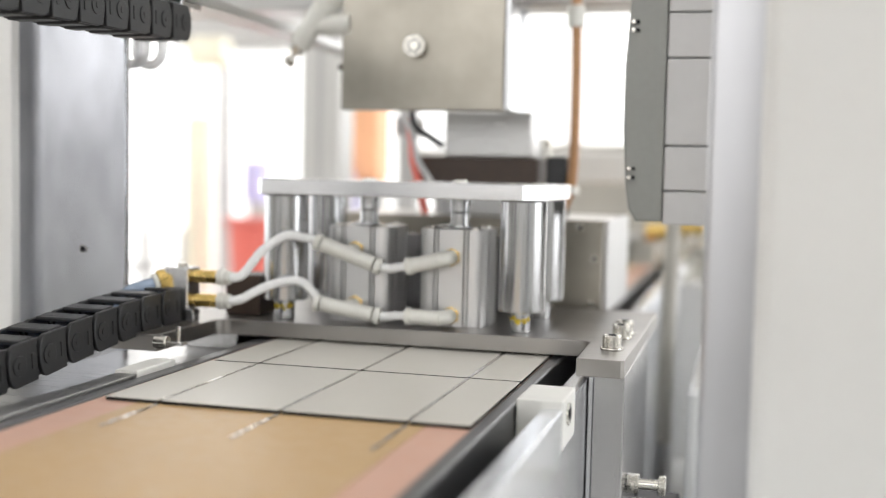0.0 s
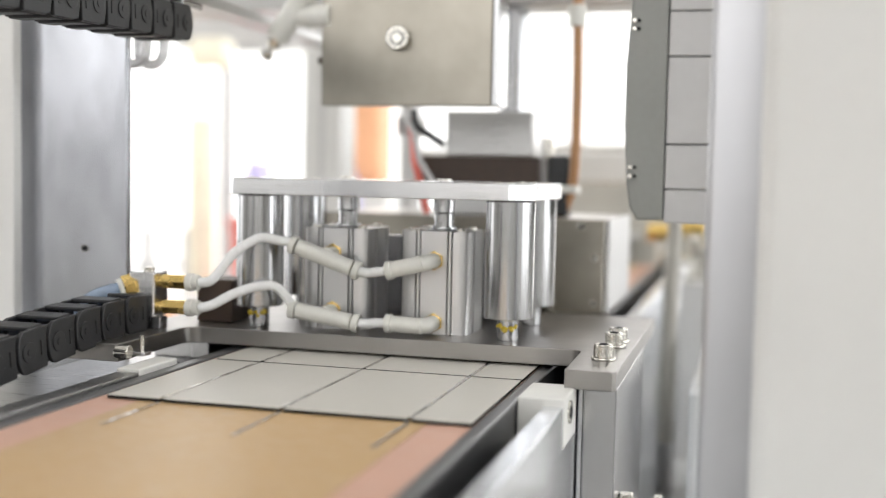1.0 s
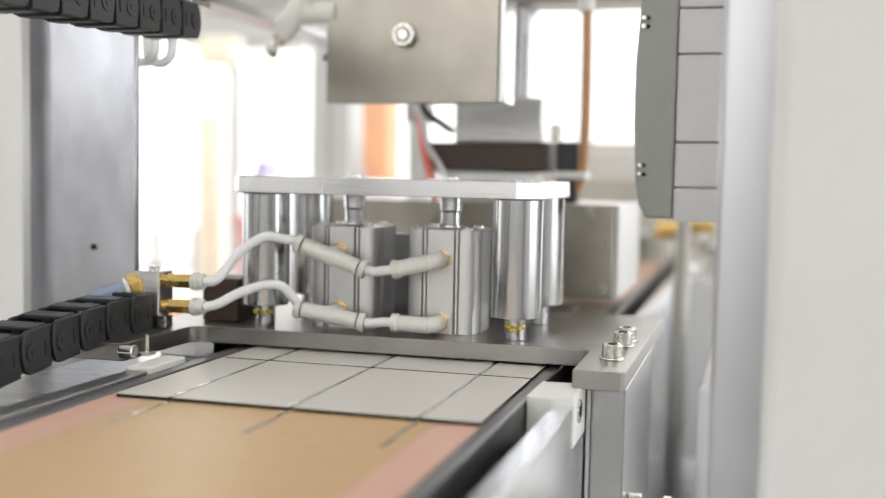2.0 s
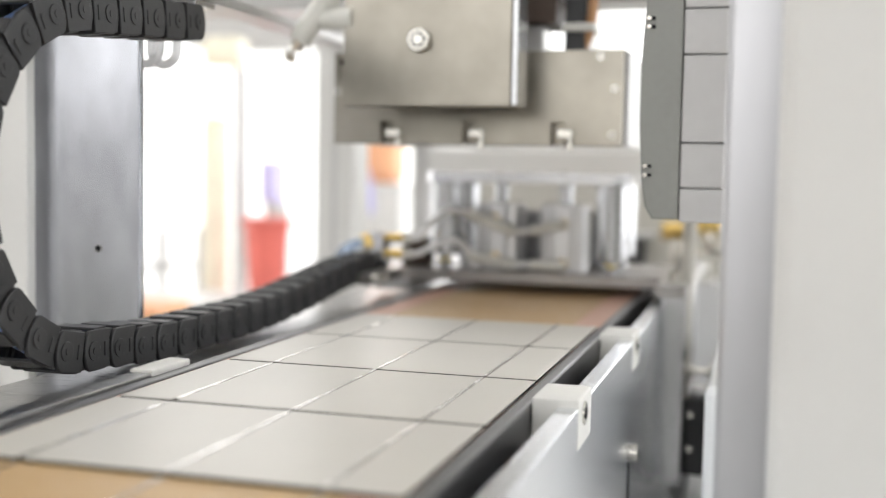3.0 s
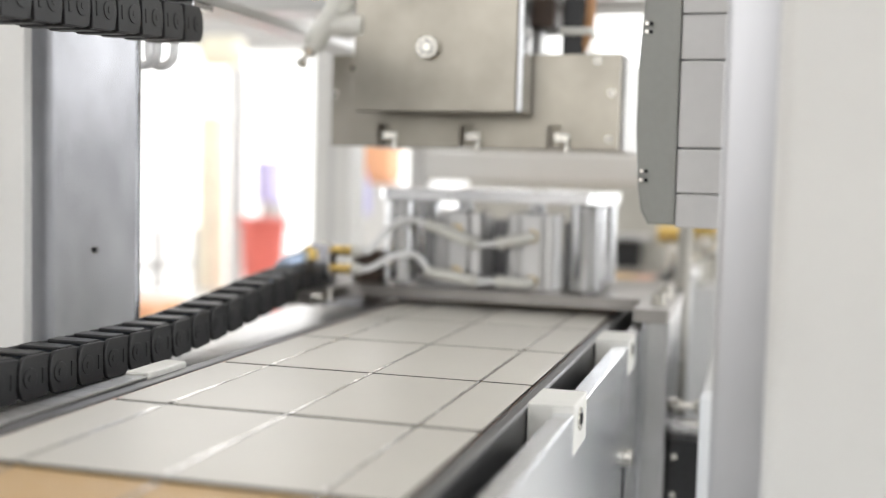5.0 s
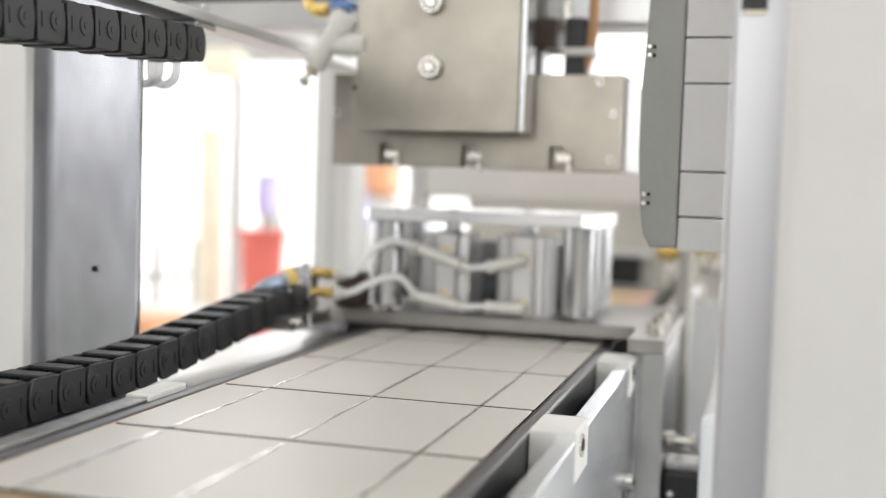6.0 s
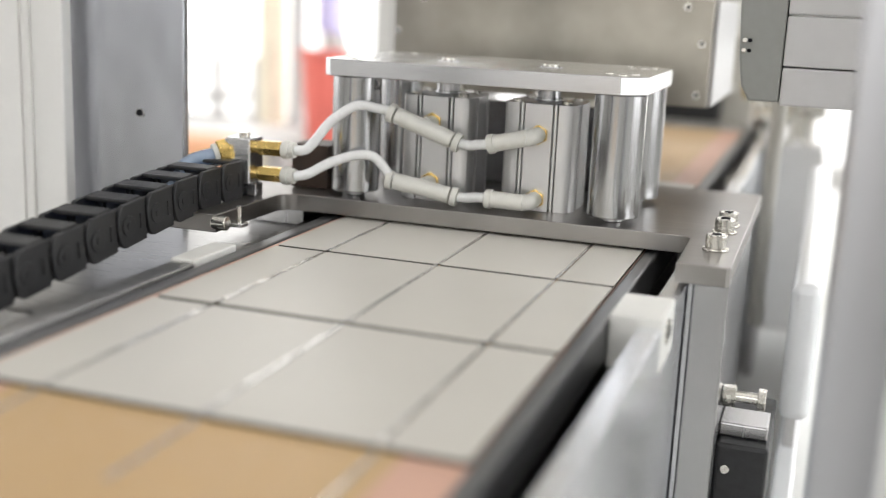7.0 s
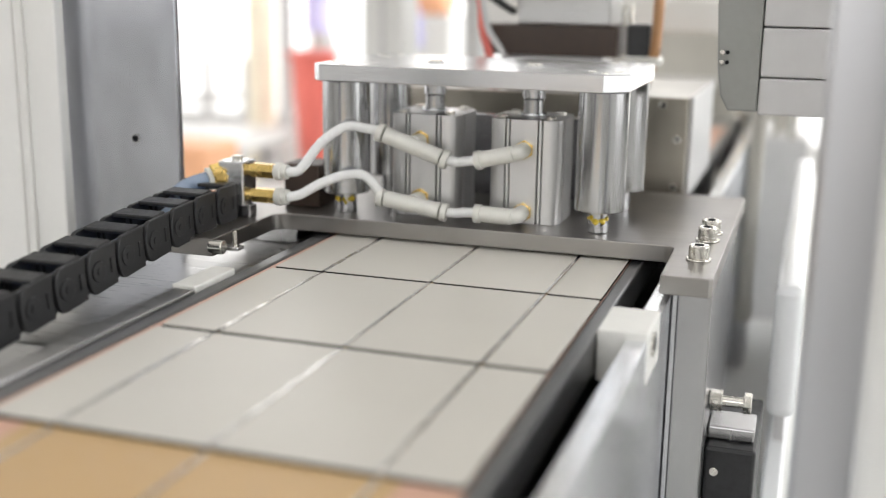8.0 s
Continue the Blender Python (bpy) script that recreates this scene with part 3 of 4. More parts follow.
    # manifold
    m = part("manifold_block", boxed(-0.1640, -0.1465, 0.172, 0.190, 0.0205, 0.0490, 0.0010), ALU, c, "small aluminium air manifold block")
    part("manifold_bracket", boxed(-0.1660, -0.1445, 0.1765, 0.1860, 0.0122, 0.0204, 0.0006), STEEL, c)
    part("manifold_screw", rodded((-0.1550, 0.181, 0.0500), 0.0036, 0.0034, "z", 20, 0.0005), ZINC, m)
    part("spare_bracket", boxed(-0.1440, -0.1180, 0.225, 0.255, 0.0122, 0.0410, 0.001), BROWN, c, "dark bracket behind the hoses")
    for z in (0.0432, 0.0270):
        bm = B()
        rod(bm, (-0.1360, 0.181, z), 0.0050, 0.0165, "x", 6, None, 0.0004)
        rod(bm, (-0.1455, 0.181, z), 0.0038, 0.004, "x", 16)
        part("brass_fitting", bm, BRASS, m, "hexagonal brass hose fitting")
        bm = B()
        rod(bm, (-0.1255, 0.181, z), 0.0058, 0.0045, "x", 24, None, 0.0006)
        rod(bm, (-0.1215, 0.181, z), 0.0048, 0.004, "x", 24, None, 0.0004)
        part("release_ring", bm, PLASTIC, m)
    aim = Vector((-0.72, -0.66, -0.22)).normalized()
    turn = aim.to_track_quat("Z", "Y").to_matrix().to_4x4()
    at = Vector((-0.1655, 0.1735, 0.0385))
    bm = B()
    rod(bm, at, 0.0086, 0.0070, "z", 6, None, 0.0006, turn)
    rod(bm, at - aim * 0.005, 0.0064, 0.006, "z", 20, None, 0.0004, turn)
    part("supply_nut", bm, BRASS, m, "large hexagonal brass nut")
    bm = B()
    rod(bm, at + aim * 0.0050, 0.0072, 0.0030, "z", 28, None, 0.0006, turn)
    part("supply_ring", bm, PLASTIC, m)
    p0 = at + aim * 0.0062
    part("supply_tube", hosed([p0, p0 + aim * 0.008, p0 + aim * 0.017 + Vector((0.001, 0, -0.001)), (-0.1820, 0.1450, 0.0270), (-0.1770, 0.125, 0.0195), (-0.1700, 0.09, 0.0120)], 0.0050, 18), TUBE_BLUE, m,
         "clear bluish air supply tube")
    # hoses and fittings before the cylinders
    fy = 0.2140
    for zt, arch, ztee in ((0.0600, 0.0715, (0.0675, 0.0525)), (0.0200, 0.0405, (0.0255, 0.0185))):
        z0 = 0.0432 if zt > 0.05 else 0.0270
        part("air_hose", hosed([(-0.1200, 0.181, z0), (-0.112, 0.184, z0 + 0.002), (-0.1010, 0.192, z0 + 0.65 * (arch - z0)), (-0.0880, 0.2005, arch), (-0.0770, 0.206, arch - 0.001),
                                (-0.0665, 0.2105, ztee[0] + 0.0010)], 0.0031, 14), TUBE, c, "milky plastic air hose")
        a, b = Vector((-0.0680, 0.2105, ztee[0])), Vector((-0.0255, 0.2135, ztee[1]))
        rot = (b - a).to_track_quat("Z", "Y").to_matrix().to_4x4()
        mid = (a + b) / 2
        bm = B()
        rod(bm, mid, 0.0053, (b - a).length * 0.86, "z", 24, None, 0.0008, rot)
        rod(bm, a, 0.0061, 0.0042, "z", 24, None, 0.0006, rot)
        rod(bm, b, 0.0061, 0.0042, "z", 24, None, 0.0006, rot)
        rod(bm, mid + Vector((0, 0.007, 0.0015)), 0.0050, 0.014, "y", 24)
        t = part("tee_fitting", bm, PLASTIC, c, "ivory plastic tee fitting")
        part("tee_thread", rodded((mid.x, 0.2275, mid.z + 0.0020), 0.0064, 0.0050, "y", 6, 0.0003), BRASS, t)
        e0 = Vector((-0.0030, 0.2130, ztee[1] + 0.0010))
        part("link_hose", hosed([b, b + Vector((0.008, 0, -0.0012 if zt > 0.05 else 0)), e0 - Vector((0.008, 0, 0.0012 if zt > 0.05 else 0)), e0], 0.0031, 14), TUBE, c)
        tip = Vector((0.0195, 0.2125, zt - 0.001))
        rot = (tip - e0).to_track_quat("Z", "Y").to_matrix().to_4x4()
        bm = B()
        rod(bm, (e0 + tip) / 2, 0.0052, (tip - e0).length, "z", 24, None, 0.0008, rot)
        rod(bm, e0, 0.0061, 0.0042, "z", 24, None, 0.0006, rot)
        hose(bm, [tip - (tip - e0).normalized() * 0.004, tip + Vector((0.002, 0.002, 0.0004)), tip + Vector((0.0032, 0.007, 0.0008)), tip + Vector((0.0032, 0.012, 0.0008))], 0.0050, 20)
        el = part("elbow_fitting", bm, PLASTIC, c, "ivory plastic elbow fitting")
        part("elbow_thread", rodded((tip.x + 0.0032, 0.2265, tip.z + 0.0008), 0.0062, 0.0050, "y", 6, 0.0003), BRASS, el)
    # lifting plate with its guide sleeves
    bm = B()
    prism(bm, [(-0.106, 0.2005), (0.0755, 0.2005), (0.0895, 0.2130), (0.0895, 0.3110), (0.0775, 0.3235), (-0.106, 0.3235), (-0.1125, 0.3160), (-0.1125, 0.2080)], 0.0972, 0.1078, "z", 0.0006)
    top = part("lift_plate", bm, ALU, c, "bright milled aluminium lift plate with chamfered corners")
    for cx in (0.0725, -0.0965):
        for cy in (0.222, 0.300):
            part("guide_sleeve", rodded((cx, cy, 0.0603), 0.0155, 0.0735, "z", 48, 0.0008), POLISHED, top, "polished steel guide sleeve")
            for k in range(3):
                a = radians(40 + 120 * k)
                part("sleeve_screw", rodded((cx + 0.009 * math.cos(a), cy + 0.009 * math.sin(a), 0.1080), 0.0026, 0.0008, "z", 16, 0.0002), ZINC, top)
    for cx in (0.0220, -0.0450):
        part("rod_bore", rodded((cx, 0.2505, 0.1080), 0.0075, 0.0006, "z", 28, 0.0002), STEEL, top)
        part("rod_screw", rodded((cx, 0.2505, 0.1088), 0.0048, 0.0020, "z", 24, 0.0004), ZINC, top)
        part("rod_collar", rodded((cx, 0.2505, 0.0922), 0.0075, 0.0098, "z", 24, 0.0008), STEEL, top)
    return c, top


CARRIAGE, LIFT_PLATE = carriage()


# ---- drag chain ----
LINK = 0.0265


def link_mesh():
    bm = B()
    hw, hh, hl = 0.0158, 0.0115, LINK / 2
    for sx in (-1, 1):
        x0, x1 = sorted((sx * hw, sx * (hw - 0.0028)))
        nose = [(-hl + 0.0010 - 0.0062 * math.sin(radians(u)), hh * 1.03 * math.cos(radians(u))) for u in range(0, 181, 20)]
        pts = [(hl - 0.0068, hh)] + nose + [(hl - 0.0068, -hh)]
        prism(bm, pts[::-1], x0, x1, "x", 0.0006)
        y0, y1 = sorted((sx * (hw - 0.0022), sx * (hw - 0.0044)))
        prism(bm, [(hl - 0.0085, -hh * 0.90), (hl - 0.0006, -hh * 0.90), (hl - 0.0006, hh * 0.90), (hl - 0.0085, hh * 0.90)], y0, y1, "x", 0.0004)
        xi = sx * (hw - 0.0052)
        prism(bm, [(hl - 0.006, -hh * 0.85), (hl + 0.003, -hh * 0.7), (hl + 0.005, 0), (hl + 0.003, hh * 0.7), (hl - 0.006, hh * 0.85)], xi - 0.0011, xi + 0.0011, "x", 0.0004)
        rod(bm, (sx * (hw + 0.0002), -hl + 0.0035, 0), 0.0056, 0.0012, "x", 24, None, 0.0003)
        rod(bm, (sx * (hw + 0.0006), -hl + 0.0035, 0), 0.0022, 0.0012, "x", 14)
        box(bm, sx * hw - 0.0004, sx * hw + 0.0006, hl - 0.0125, hl - 0.0100, -0.0042, 0.0042, 0.0002, 1)
    for sz in (-1, 1):
        box(bm, -hw + 0.002, hw - 0.002, -0.0062, 0.0062, sz * hh - 0.0012 - (0.0002 if sz > 0 else -0.0002), sz * hh + 0.0010, 0.0006, 1)
    return finish("link", bm, BLACK)


def chain():
    c = thing("drag_chain", (-0.1675, 0.192, 0.2237), "black plastic cable drag chain looping to the carriage", "cable chain")
    me = link_mesh()
    lk = []
    for i in range(35):
        o = new("link", me)
        o.parent = c
        lk.append(o)
        if i % 2 == 0:
            s = new("cable", CABLE)
            s.parent = o
    part("end_bracket", boxed(-0.178, -0.154, 0.187, 0.215, 0.2245, 0.2285, 0.0006), STEEL, c)
    part("hanger_rail", boxed(-0.180, -0.152, -0.10, 0.60, 0.2287, 0.2360, 0.001), ALU_SATIN, c)
    return c, lk


CABLE = finish("cable", boxed(-0.0070, 0.0070, -LINK * 0.99, LINK * 0.99, -0.0040, 0.0012, 0.0022), BLUE)
CHAIN, LINKS = chain()
CHAIN_LEN = 35 * LINK
R, ZC, LOW = 0.0955, 0.1066, 0.0032


def chain_pose(s, ye):
    """Place and turn of the chain at the length s when its moving end is at ye, in the chain's space."""
    y0, z0, z1 = 0.192, 0.2130, 0.0235
    yc = (y0 + ye + math.pi * R - CHAIN_LEN) / 2
    drop = (ZC - R - LOW) * (1 - min(max((yc + 0.02) / 0.10, 0.0), 1.0))
    a = y0 - yc
    if s < a:
        f = s / a
        y, z, th = y0 - s, z0 + (ZC + R - z0) * f, 180 + math.degrees(math.atan2(z0 - ZC - R, a)) * 1.0
    elif s < a + math.pi * R:
        u = (s - a) / R
        y, z, th = yc - R * math.sin(u), ZC + R * math.cos(u) - drop * (u / math.pi) ** 2, 180 + math.degrees(u)
    else:
        v = s - a - math.pi * R
        u = min(max(ye - yc - v, 0.0) / 0.30, 1.0)
        rise, w = z1 - LOW, min(v / 0.10, 1.0)
        y, z = yc + v, LOW + rise * math.cos(math.pi / 2 * u) ** 2 + (ZC - R - LOW - drop) * math.cos(math.pi / 2 * w) ** 2
        th = 360 + math.degrees(math.atan(rise * math.pi / 2 / 0.30 * math.sin(math.pi * u)))
    return pose(0, y - 0.192, z - 0.2237, th, 0, 0)


# ---- press head and tool block ----
def press_head():
    h = thing("press_head", (0, 0.48, 0.139), "broad worn steel press head with three notches", "press head")
    bm = B()
    zs, xs = 0.139, [-0.093, -0.021, 0.053]
    front = [(-0.1425, 0.2160), (-0.1425, zs)]
    for x in xs:
        front += [(x - 0.007, zs), (x - 0.007, zs + 0.0185), (x + 0.004, zs + 0.0185), (x + 0.004, zs + 0.010), (x + 0.008, zs + 0.010), (x + 0.008, zs)]
    front += [(0.1035, zs), (0.1035, 0.2160)]
    prism(bm, front, 0.410, 0.422, "y", 0.0007)
    part("front_plate", bm, HEADMAT, h)
    part("body", boxed(-0.1405, 0.1030, 0.4222, 0.585, 0.1405, 0.2155, 0.001), HEADMAT, h)
    part("side_plate", boxed(0.1032, 0.1065, 0.4225, 0.586, 0.139, 0.2160, 0.0008), PALE_METAL, h, "pale side plate")
    for x in xs:
        part("hook", boxed(x - 0.001, x + 0.012, 0.4045, 0.4098, zs + 0.006, zs + 0.013, 0.0008), ZINC, h)
        part("hook_shank", boxed(x + 0.008, x + 0.012, 0.4045, 0.4098, zs - 0.003, zs + 0.0058, 0.0006), ZINC, h)
    for x, z in ((0.096, 0.148), (0.097, 0.185), (0.085, 0.2105), (-0.139, 0.183), (-0.118, 0.209)):
        s = part("plate_screw", rodded((x, 0.4094, z), 0.0032, 0.0014, "y", 20, 0.0003), ZINC, h)
        part("screw_socket", rodded((x, 0.4086, z), 0.0016, 0.0004, "y", 6), DARK, s)
    # drive parts on top
    part("insulator", boxed(-0.066, 0.042, 0.442, 0.50, 0.2420, 0.2660, 0.001), BROWN, h, "dark brown laminated insulator block")
    part("insulator_foot", boxed(-0.050, 0.030, 0.452, 0.49, 0.2162, 0.2418, 0.001), ALU_SATIN, h)
    part("coupling", boxed(-0.040, 0.036, 0.446, 0.496, 0.2662, 0.3050, 0.0015), STEEL_X, h, "ground steel coupling block")
    part("coupling_bolt", rodded((0.047, 0.460, 0.2745), 0.005, 0.017, "z", 20, 0.0006), ZINC, h)
    part("guide_shaft", rodded((0.0, 0.53, 0.33), 0.014, 0.23, "z", 28), POLISHED, h)
    part("clamp_arm", boxed(-0.085, -0.066, 0.446, 0.47, 0.284, 0.300, 0.001), PALE_METAL, h)
    part("sensor_body", boxed(0.048, 0.066, 0.452, 0.475, 0.2162, 0.268, 0.002), BLACK, h, "black sensor with an ivory collar")
    part("sensor_collar", boxed(0.046, 0.074, 0.450, 0.477, 0.236, 0.243, 0.0015), PLASTIC, h)
    part("red_cable", hosed([(-0.074, 0.448, 0.297), (-0.068, 0.440, 0.280), (-0.066, 0.438, 0.262), (-0.060, 0.440, 0.240), (-0.056, 0.446, 0.2165)], 0.0034, 10), RED, h, "red cable")
    part("grey_cable", hosed([(-0.078, 0.446, 0.300), (-0.066, 0.434, 0.286), (-0.060, 0.433, 0.262), (-0.048, 0.436, 0.242), (-0.042, 0.446, 0.2165)], 0.0026, 10), PALE_METAL, h)
    part("black_cable", hosed([(-0.070, 0.446, 0.305), (-0.064, 0.436, 0.292), (-0.050, 0.436, 0.282), (-0.042, 0.445, 0.276)], 0.0030, 10), BLACK, h)
    part("copper_hose", hosed([(0.070, 0.455, 0.62), (0.070, 0.455, 0.42), (0.0715, 0.455, 0.34), (0.0715, 0.455, 0.27), (0.0690, 0.456, 0.240), (0.062, 0.458, 0.222), (0.055, 0.46, 0.216)], 0.0043, 14), COPPER, h,
         "brown copper-coloured hose")
    part("hose_clip", rodded((0.070, 0.455, 0.386), 0.0075, 0.018, "z", 20, 0.001), PLASTIC, h)
    return h


HEAD = press_head()


def tool_block():
    t = thing("tool_block", (-0.04, 0.38, 0.166), "ground steel tool block with one large screw and an air fitting", "tool block")
    part("front_plate", boxed(-0.1075, 0.0275, 0.370, 0.384, 0.1665, 0.345, 0.0008), HEADMAT, t)
    part("edge_plate", boxed(0.0279, 0.0325, 0.3705, 0.404, 0.1668, 0.345, 0.0008), POLISHED, t, "bright edge strip")
    part("rear_plate", boxed(-0.1050, 0.0270, 0.3842, 0.404, 0.1700, 0.345, 0.001), ALU_SATIN, t)
    for z in (0.2170, 0.2680, 0.3180):
        s = part("large_screw", rodded((-0.0445, 0.3665, z), 0.0090, 0.007, "y", 28, 0.0010), ZINC, t, "bright zinc screw")
        part("socket_rim", rodded((-0.0445, 0.3628, z), 0.0058, 0.0006, "y", 24), DARK, s)
        part("screw_socket", rodded((-0.0445, 0.3624, z), 0.0046, 0.0006, "y", 6), ZINC, s)
    a = Vector((-0.124, 0.372, 0.250))
    b = Vector((-0.146, 0.372, 0.218))
    rot = (b - a).to_track_quat("Z", "Y").to_matrix().to_4x4()
    bm = B()
    rod(bm, (a + b) / 2, 0.0090, (b - a).length, "z", 24, None, 0.001, rot)
    rod(bm, (-0.116, 0.374, 0.236), 0.0090, 0.030, "x", 24, None, 0.001)
    rod(bm, a + Vector((0.0035, 0, 0.005)), 0.0112, 0.014, "z", 24, None, 0.001, rot)
    f = part("air_fitting", bm, PLASTIC, t, "ivory speed control fitting with a knurled screw")
    d = (b - a).normalized()
    bm = B()
    rod(bm, b + d * 0.003, 0.0058, 0.008, "z", 8, None, 0.0006, rot)
    rod(bm, b + d * 0.010, 0.0022, 0.008, "z", 12, None, 0.0, rot)
    rod(bm, b + d * 0.015, 0.0050, 0.006, "z", 14, None, 0.0008, rot)
    part("adjusting_screw", bm, ZINC, f)
    bm = B()
    rod(bm, (-0.1420, 0.376, 0.2640), 0.0060, 0.012, "x", 6, None, 0.0006)
    hose(bm, [(-0.147, 0.376, 0.264), (-0.152, 0.376, 0.268), (-0.154, 0.377, 0.276), (-0.154, 0.378, 0.292)], 0.0045, 12)
    part("brass_elbow", bm, BRASS, f, "small brass elbow")
    part("fitting_band", boxed(-0.1290, -0.1130, 0.362, 0.384, 0.2640, 0.2700, 0.001), BLUE, f)
    part("fitting_tube", hosed([(-0.120, 0.372, 0.258), (-0.112, 0.375, 0.285), (-0.108, 0.38, 0.33)], 0.0045, 12), TUBE_BLUE, f)
    part("red_mark", boxed(-0.1125, -0.1078, 0.3750, 0.3790, 0.1990, 0.2040, 0.0003), BROWN, f)
    return t


TOOL = tool_block()


# ---- gripper arm that lays the plates ----
def gripper():
    g = thing("pick_and_place_gripper", (0, 0.42, 0.026), "aluminium pick and place gripper with suction feet", "gripper")
    part("cross_bar", boxed(-0.091, 0.088, 0.405, 0.435, 0.027, 0.055, 0.0015), ALU_SATIN, g)
    part("joint_plate", boxed(0.0882, 0.0985, 0.400, 0.440, 0.022, 0.068, 0.0015), STEEL, g)
    part("carrier_bar", boxed(0.0987, 0.56, 0.408, 0.438, 0.040, 0.066, 0.0015), ALU_SATIN, g)
    part("carrier_rail", boxed(0.075, 0.50, 0.415, 0.432, 0.0662, 0.073, 0.001), ALU, g)
    part("hose_clip", boxed(-0.020, 0.002, 0.412, 0.428, 0.0552, 0.0600, 0.001), POLISHED, g)
    for x, k in ((-0.066, PLASTIC), (-0.036, PLASTIC), (0.066, BLACK)):
        bm = B()
        rod(bm, (x, 0.42, 0.0185), 0.006, 0.017, "z", 20, None, 0.0008)
        rod(bm, (x, 0.42, 0.0051), 0.0055, 0.0100, "z", 20, 0.0035 if k is PLASTIC else 0.0055)
        part("suction_foot", bm, k, g, "suction foot")
    return g


GRIPPER = gripper()


def gripper_track():
    t = thing("gripper_track", (0.7, 0.46, -0.25), "aluminium linear track that carries the gripper arm", "linear track")
    part("track_beam", boxed(0.32, 1.25, 0.4382, 0.49, 0.03, 0.12, 0.002), ALU_SATIN, t)
    part("track_post", boxed(0.60, 0.70, 0.44, 0.488, -0.25, 0.0298, 0.002), ALU_SATIN, t)


gripper_track()


# ---- things further off ----
def rear_things():
    def column(name, x, y, z0, z1, r, m, label, cat, r2=None, seg=24):
        bm = B()
        rod(bm, (x, y, (z0 + z1) / 2), r, z1 - z0, "z", seg, r2, 0.01)
        return solid(name, bm, m, label, cat)

    # tubes under the chain end
    t = thing("tube_coil", (-0.212, 0.25, 0.19), "clear coiled air tubes hanging below the chain end", "air tube")
    for k in range(2):
        cx, y, r = -0.2255 + 0.0095 * k, 0.246 + 0.008 * k, 0.0105
        ring = [(cx - r * math.cos(radians(20 * i)), y, 0.2020 - r * math.sin(radians(20 * i))) for i in range(10)]
        part("tube", hosed([(cx - r, y, 0.2450), (cx - r, y, 0.2150)] + ring + [(cx + r, y, 0.2150), (cx + r, y, 0.2450)], 0.0036, 14), TUBE_CLEAR, t)
    part("tube_clamp", boxed(-0.24, -0.18, 0.244, 0.256, 0.2452, 0.2495, 0.001), ALU_SATIN, t)
    part("clamp_arm", boxed(-0.24, -0.20, 0.2362, 0.2438, 0.2452, 0.2495, 0.001), ALU_SATIN, t)

    # hall furniture, far out of focus
    b = thing("red_bin", (-0.94, 2.0, -0.95), "red plastic bin on a white stand", "bin")
    part("bin_body", rodded((-0.94, 2.0, -0.19), 0.030, 0.34, "z", 28, 0.01, 0.055), RED, b)
    part("bin_rim", rodded((-0.94, 2.0, -0.01), 0.063, 0.02, "z", 28, 0.005), RED, b)
    part("bin_stand", boxed(-0.99, -0.89, 1.95, 2.05, -0.95, -0.3602, 0.01), RED, b)
    o = thing("orange_machine", (-0.64, 2.0, -0.95), "orange machine cover on a white cabinet", "machine")
    part("orange_cover", boxed(-0.69, -0.60, 1.95, 2.05, 0.09, 0.29, 0.02), ORANGE, o)
    part("white_cabinet", boxed(-0.70, -0.58, 1.94, 2.06, -0.95, 0.0898, 0.01), WHITE_PAINT, o)
    part("blue_hose", hosed([(-0.715, 1.97, 0.32), (-0.705, 1.95, 0.24), (-0.690, 1.94, 0.16), (-0.66, 1.935, 0.09), (-0.655, 1.937, 0.02)], 0.010, 10), PURPLE, o)
    y = thing("yellow_post", (-1.10, 2.1, -0.95), "yellow safety post in the hall, paled by painted haze", "post")
    part("post_tube", rodded((-1.13, 2.1, -0.35), 0.035, 1.2, "z", 24, 0.01), YELLOW, y)
    part("post_foot", boxed(-1.2, -1.06, 2.03, 2.17, -0.9499, -0.935), YELLOW, y)
    c = thing("orange_lamp_stand", (-1.14, 2.3, -0.95), "pale stand with an orange signal box", "signal stand")
    part("stand_tube", rodded((-1.16, 2.3, -0.28), 0.02, 1.34, "z", 20, 0.004), PALE_METAL, c)
    part("signal_box", boxed(-1.26, -1.14, 2.25, 2.32, 0.3902, 0.47, 0.02), YELLOW, c)
    p = thing("violet_crate", (-0.96, 2.2, -0.95), "violet plastic crate on a slim stand", "crate")
    part("crate_body", boxed(-1.06, -1.01, 2.2, 2.28, 0.03, 0.14, 0.01), PURPLE, p)
    part("crate_stand", boxed(-1.05, -1.00, 2.21, 2.27, -0.95, 0.0298, 0.006), PALE_METAL, p)
    w = thing("work_table", (-1.15, 1.8, -0.95), "white hall work table", "table")
    part("tabletop", boxed(-1.45, -0.95, 1.62, 1.90, -0.20, -0.17, 0.006), WHITE_PAINT, w)
    for x in (-1.41, -0.99):
        for yy in (1.66, 1.86):
            part("leg", boxed(x - 0.02, x + 0.02, yy - 0.02, yy + 0.02, -0.95, -0.2002, 0.003), PALE_METAL, w)
    tr = thing("orange_tray", (-1.1, 1.5, -0.95), "orange transport tray on a low cabinet", "tray")
    part("tray_body", boxed(-1.15, -0.90, 1.42, 1.56, -0.24, -0.15, 0.012), ORANGE, tr)
    part("low_cabinet", boxed(-1.17, -0.70, 1.40, 1.58, -0.95, -0.2402, 0.01), WHITE_PAINT, tr)

    vd = thing("ventilation_duct", (-1.44, 3.0, 0.52), "pale grey ventilation duct hung from the hall ceiling", "air duct")
    part("duct_body", boxed(-1.66, -1.235, 2.9, 3.1, 0.52, 0.74, 0.012), HALL_WALL, vd)
